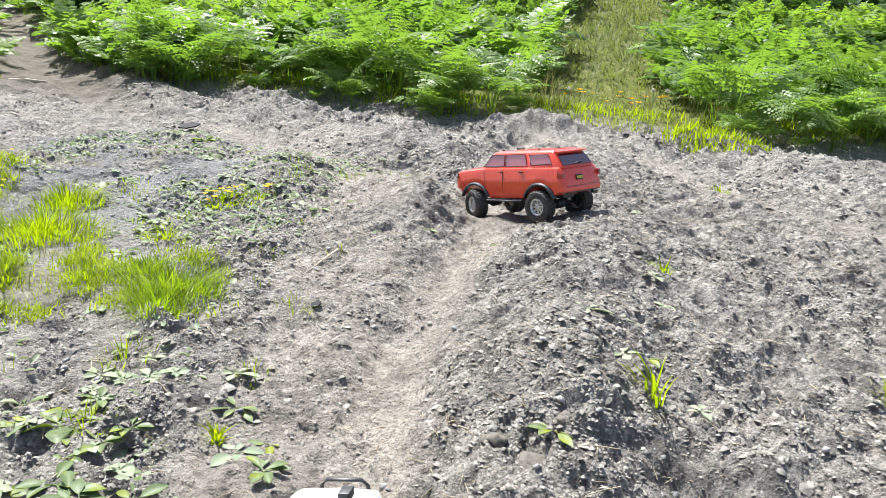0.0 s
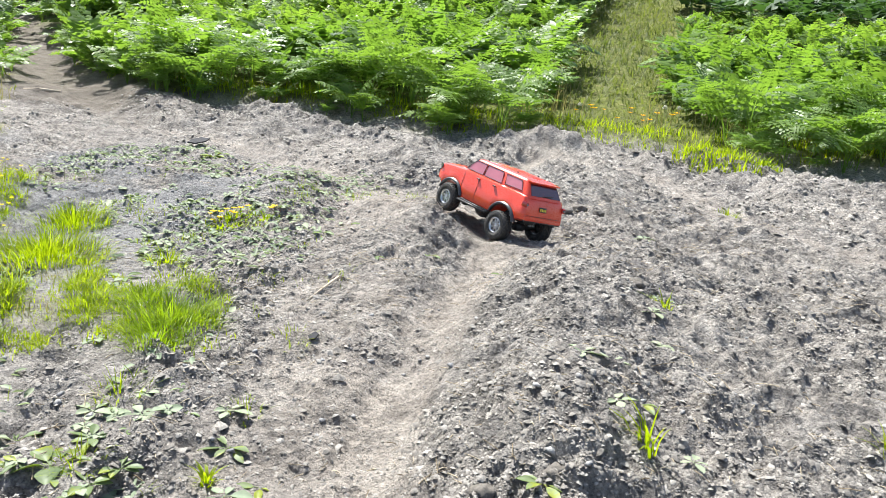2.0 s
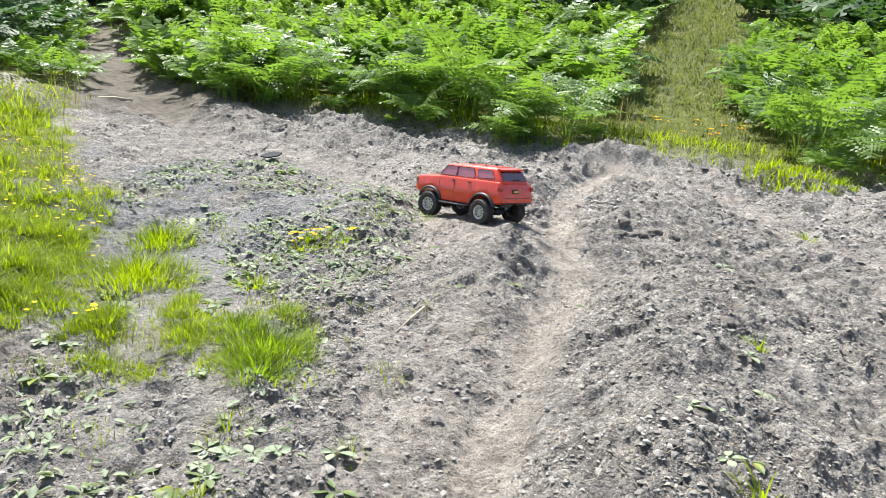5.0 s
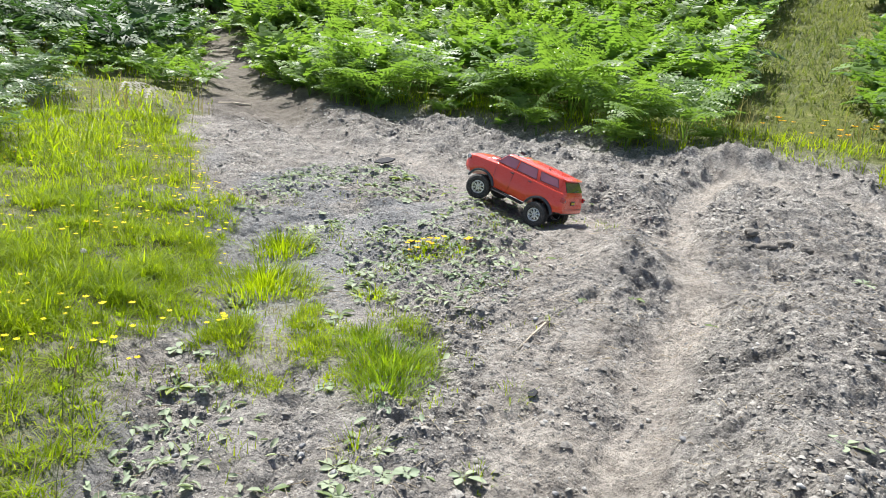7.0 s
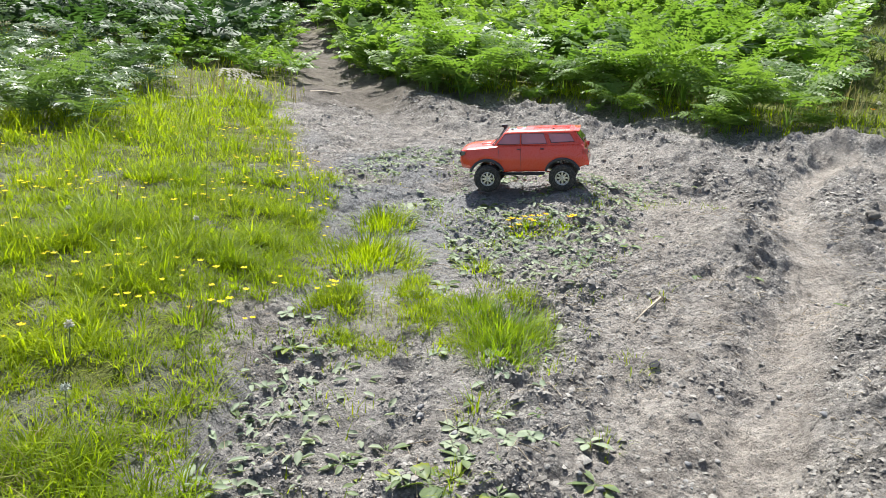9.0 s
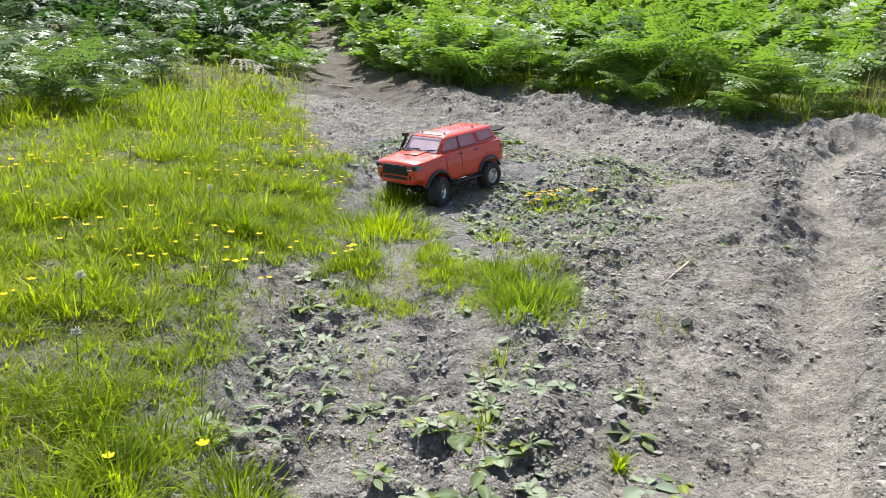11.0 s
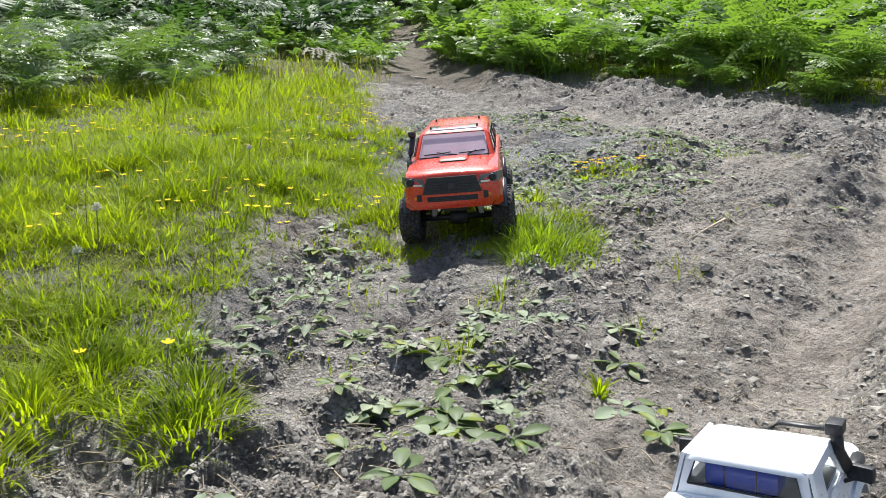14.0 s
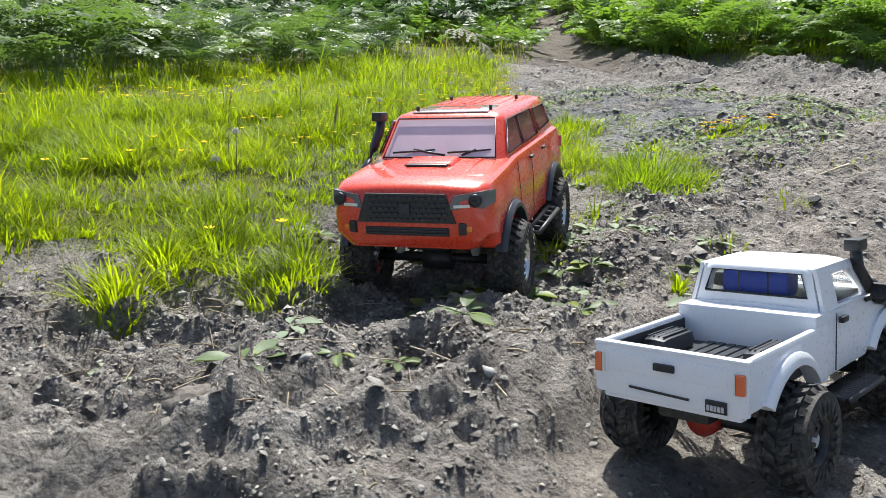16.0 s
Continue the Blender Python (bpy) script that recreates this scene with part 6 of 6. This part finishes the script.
def make_truck():
    truck = tagged(new("toy_pickup"), "white toy pickup truck with open bed and large black tyres", "toy truck")
    ax, wheels = (-0.102, 0.100), []
    xs = sorted(set([-0.034, -0.036] + [round(-0.032 + 0.005 * k, 4) for k in range(41)] + [0.172, 0.176]))
    wide = ([-0.04, 0.13, 0.16, 0.176], [0.0575, 0.0575, 0.056, 0.050])
    low = ([-0.04, 0.15, 0.176], [0.067, 0.067, 0.070])
    top = ([-0.04, 0.066, 0.078, 0.15, 0.170, 0.176], [0.118, 0.118, 0.114, 0.108, 0.104, 0.098])
    part("cab_body", body_skin(xs, wide, low, top, 0.002, 0.088, ax, 0.050, 0.043), WHITE, truck, "white cab sides and bonnet")
    # cab upper: roof, pillars round the openings
    b, r = 0.1165, 0.1490
    outer = [(-0.033, 0.050, b), (-0.033, -0.050, b), (-0.030, -0.043, r), (-0.030, 0.043, r)]
    inner = [(-0.0325, 0.0415, 0.127), (-0.0325, -0.0415, 0.127), (-0.0308, -0.0360, 0.1455), (-0.0308, 0.0360, 0.1455)]
    part("rear_wall", window_wall(outer, inner, -0.003), WHITE, truck, "white cab rear wall", smooth=False)
    part("rear_screen", slab([(x + 0.0015, y, z) for x, y, z in inner], 0.0006), PANE, truck, "clear rear screen", smooth=False).visible_shadow = False
    part("screen_seal", rod([Vector(p) + Vector((-0.0006, 0, 0)) for p in inner + inner[:1]], 0.0010, 5), BLACK, truck)
    for s in (1, -1):
        so = [(-0.033, s * 0.0515, b), (0.075, s * 0.0535, b), (0.044, s * 0.044, r), (-0.030, s * 0.044, r)]
        si = [(-0.004, s * 0.0510, 0.1185), (0.057, s * 0.0518, 0.1185), (0.036, s * 0.0458, 0.142), (-0.004, s * 0.0458, 0.142)]
        part("door_frame", window_wall(so, si, -0.003 * s), WHITE, truck, "white door pillar and frame", smooth=False)
        handle = part("door_handle", block((0.012, 0.004, 0.005), (-0.004, s * 0.0585, 0.108), bevel=0.001), BLACK, truck, "black door handle")
        mirror = part("mirror", block((0.008, 0.018, 0.013), (0.056, s * 0.068, 0.122), (0, 0, s * 12), bevel=0.0025), BLACK, truck, "black door mirror")
        part("mirror_arm", rod([(0.056, s * 0.055, 0.113), (0.056, s * 0.064, 0.118)], 0.002, 6), BLACK, mirror)
        part("door_seam", rod([(-0.018, s * 0.0578, 0.070), (-0.018, s * 0.0578, 0.115)], 0.0005, 4), BLACK, truck)
        plate = part("side_step", rod([(-0.038, s * 0.074, 0.053), (0.040, s * 0.074, 0.053)], 0.0024, 6), BLACK, truck, "black ribbed side step")
        for x in np.arange(-0.036, 0.040, 0.0052):
            part("rung", rod([(x, s * 0.052, 0.055), (x, s * 0.074, 0.053)], 0.0022, 5), BLACK, plate)
        for x in ax:
            part("flare", flare(x, s * 0.0570, 0.050, 0.043, s, 34, 146, 0.008, 0.006), WHITE, truck, "white wheel-arch flare")
        # bed side
        loops = []
        for x in [-0.170 + 0.004 * k for k in range(35)]:
            zb = min(arch(x, ax, 0.050, 0.043, 0.066 if x > -0.12 else 0.074), 0.100)
            loops.append([Vector((x, s * y, z)) for y, z in ((0.0575, zb), (0.0580, 0.085 if zb < 0.082 else zb + 0.003), (0.0570, 0.1065), (0.0560, 0.1085), (0.0520, 0.1085), (0.0510, 0.1065), (0.0510, zb))])
        part("bed_side", loft(loops), WHITE, truck, "white bed side wall")
        part("bed_liner_side", block((0.120, 0.0012, 0.030), (-0.111, s * 0.0503, 0.0905)), BED, truck, "black inner bed wall", smooth=False)
        hump_ = part("wheel_box", block((0.050, 0.022, 0.020), (-0.098, s * 0.0395, 0.0930), bevel=0.0085), BED, truck, "black ribbed wheel box")
        for k in range(4):
            part("rib", block((0.038, 0.0012, 0.0012), (-0.098, s * (0.0335 + k * 0.0042), 0.1028), bevel=0.0003), BED, hump_)
        lamp = part("tail_light", block((0.004, 0.0062, 0.014), (-0.1725, s * 0.0535, 0.0935), bevel=0.0012), ORANGE, truck, "orange tail light")
        part("edge", block((0.0035, 0.0012, 0.014), (-0.1727, s * 0.0496, 0.0935)), BULB, lamp, "pale lens edge")
    part("roof", loft([outline_loop(0.046, -0.033, 0.0460, 0.0460, 0.1455, 0.010), outline_loop(0.0455, -0.0325, 0.0455, 0.0455, 0.1480, 0.011), outline_loop(0.043, -0.031, 0.0430, 0.0435, 0.1502, 0.012), outline_loop(0.036, -0.025, 0.036, 0.037, 0.1520, 0.013), outline_loop(0.024, -0.016, 0.022, 0.022, 0.1530, 0.010), outline_loop(0.010, -0.006, 0.008, 0.008, 0.1533, 0.004)]), WHITE, truck, "white cab roof")
    ws = [(0.0755, 0.050, 0.117), (0.0755, -0.050, 0.117), (0.0455, -0.043, 0.1465), (0.0455, 0.043, 0.1465)]
    wi = [(0.0725, 0.044, 0.120), (0.0725, -0.044, 0.120), (0.0490, -0.038, 0.1430), (0.0490, 0.038, 0.1430)]
    part("screen_frame", window_wall(ws, wi, 0.002), WHITE, truck, "white windscreen frame", smooth=False)
    part("windscreen", slab([(x + 0.0008, y, z) for x, y, z in wi], 0.0006), PANE, truck, "clear windscreen", smooth=False).visible_shadow = False
    part("cab_floor", block((0.085, 0.098, 0.004), (0.015, 0, 0.1205), bevel=0.0005), BLACK, truck, "black cab interior")
    pack = part("battery_pack", block((0.026, 0.056, 0.023), (-0.013, 0.004, 0.1345), bevel=0.007), BLUE, truck, "blue battery pack behind the rear screen")
    for y in (-0.012, 0.012):
        part("strap", block((0.0268, 0.0014, 0.0236), (-0.013, y + 0.004, 0.1345), bevel=0.0004), BED, pack)
    part("ledge", block((0.020, 0.112, 0.038), (-0.0435, 0, 0.0985), bevel=0.002), WHITE, truck, "white box behind the cab")
    floor = part("bed_floor", block((0.122, 0.104, 0.003), (-0.110, 0, 0.0860)), BED, truck, "black ribbed bed floor", smooth=False)
    for k in range(7):
        part("floor_rib", block((0.118, 0.0066, 0.0022), (-0.110, -0.0255 + k * 0.0085, 0.0876), bevel=0.0006), BED, floor)
    gate = part("tailgate", block((0.006, 0.116, 0.037), (-0.1690, 0, 0.0895), bevel=0.0026), WHITE, truck, "white tailgate")
    part("gate_rim", block((0.0075, 0.117, 0.0035), (-0.1685, 0, 0.1075), bevel=0.0014), WHITE, gate)
    part("gate_panel", block((0.0016, 0.088, 0.014), (-0.1720, 0, 0.0960), bevel=0.0006), WHITE, gate, "pressed tailgate panel")
    part("gate_handle", block((0.0035, 0.016, 0.0055), (-0.1730, 0.001, 0.0965), bevel=0.0012), BLACK, gate, "black tailgate handle")
    part("gate_slot", block((0.0016, 0.046, 0.0016), (-0.1722, 0.006, 0.0780), (2, 0, 0)), BLACK, gate)
    plate = part("number_plate", block((0.0024, 0.015, 0.0085), (-0.1722, -0.0365, 0.0760), bevel=0.0006), BLACK, truck, "small black plate with grey bars")
    for k in range(5):
        part("bar", block((0.0010, 0.0018, 0.0036), (-0.1738, -0.0315 - k * 0.0025, 0.0752)), SILVER, plate)
    part("bumper", block((0.010, 0.104, 0.006), (-0.1640, 0, 0.0700), bevel=0.0015), WHITE, truck, "white lower rear valance")
    pts = [(0.105, -0.060, 0.105), (0.075, -0.0605, 0.112), (0.060, -0.0580, 0.122), (0.046, -0.0520, 0.142), (0.043, -0.0505, 0.160)]
    snorkel = part("snorkel", rod(pts, 0.0048, 9), BLACK, truck, "black snorkel beside the cab")
    part("snorkel_head", block((0.020, 0.013, 0.010), (0.046, -0.050, 0.1605), bevel=0.002), BLACK, snorkel, "black snorkel head")
    part("bonnet_tube", rod([(0.075, -0.0585, 0.1135), (0.120, -0.0565, 0.1095)], 0.006, 9), BLACK, truck, "black tube along the bonnet edge")
    part("bull_bar", rod([(0.184, -0.030, 0.065), (0.188, -0.030, 0.100), (0.188, -0.022, 0.108), (0.188, 0.022, 0.108), (0.188, 0.030, 0.100), (0.184, 0.030, 0.065)], 0.0028, 8), BLACK, truck, "black bull bar")
    part("front_bumper", block((0.014, 0.100, 0.012), (0.180, 0, 0.062), bevel=0.003), BLACK, truck, "black front bumper")
    part("chassis", block((0.30, 0.040, 0.014), (0.0, 0, 0.060), bevel=0.003), BLACK, truck, "black chassis rails")
    for x in ax:
        axle = part("axle", rod([(x, -0.055, 0.043), (x, 0.055, 0.043)], 0.006, 9), BLACK, truck, "black axle")
        part("differential", merged(rod([(x - 0.013, 0.004, 0.043), (x + 0.013, 0.004, 0.043)], 0.0125, 12)), DIFF, axle, "red differential housing")
        for s in (1, -1):
            wheel = make_wheel(truck, s, 0.0385, 0.034, 0.0190, BLACK, 6, 20)
            wheels.append((wheel, x, s * 0.0625))
    return truck, wheels


TRUCK, TRUCK_WHEELS = make_truck()


# ---- movement ----
def motions():
    walk(RED_CAR, [(t, m) for t, m in zip(TIMES, RED_POSES)])
    at = RED_ALONG[:, :3]
    way = np.r_[0, np.cumsum(np.linalg.norm(np.diff(at, axis=0), axis=1))]
    turn = np.gradient(np.radians(RED_ALONG[:, 5])) / np.maximum(np.gradient(way), 0.006)
    steer = np.degrees(np.arctan(0.313 * turn)).clip(-20, 20)
    steer = np.convolve(np.pad(steer, 4, "edge"), np.ones(9) / 9, "valid")
    walk(TRUCK, [(0, TRUCK_START), (4, TRUCK_START), (7, TRUCK_POSE), (16, TRUCK_POSE)])
    for wheel, x, y in TRUCK_WHEELS:
        walk(wheel, [(t, pose(x, y, 0.0415, 0, x * 900 + roll, 0)) for t, roll in ((0, 0), (4, 0), (7, 68), (16, 68))])
    droop = spread(WHEEL_ROWS, TIMES)
    for k, ((end, side, x, y), wheel) in enumerate(zip(WHEELS, RED_WHEELS)):
        rows = []
        for n, t in enumerate(TIMES):
            z = TYRE + droop[n][k]
            rows.append((t, pose(x, y, z, 0, math.degrees(way[n] / TYRE), steer[n] if end == "front" else 0)))
        walk(wheel, rows)


motions()
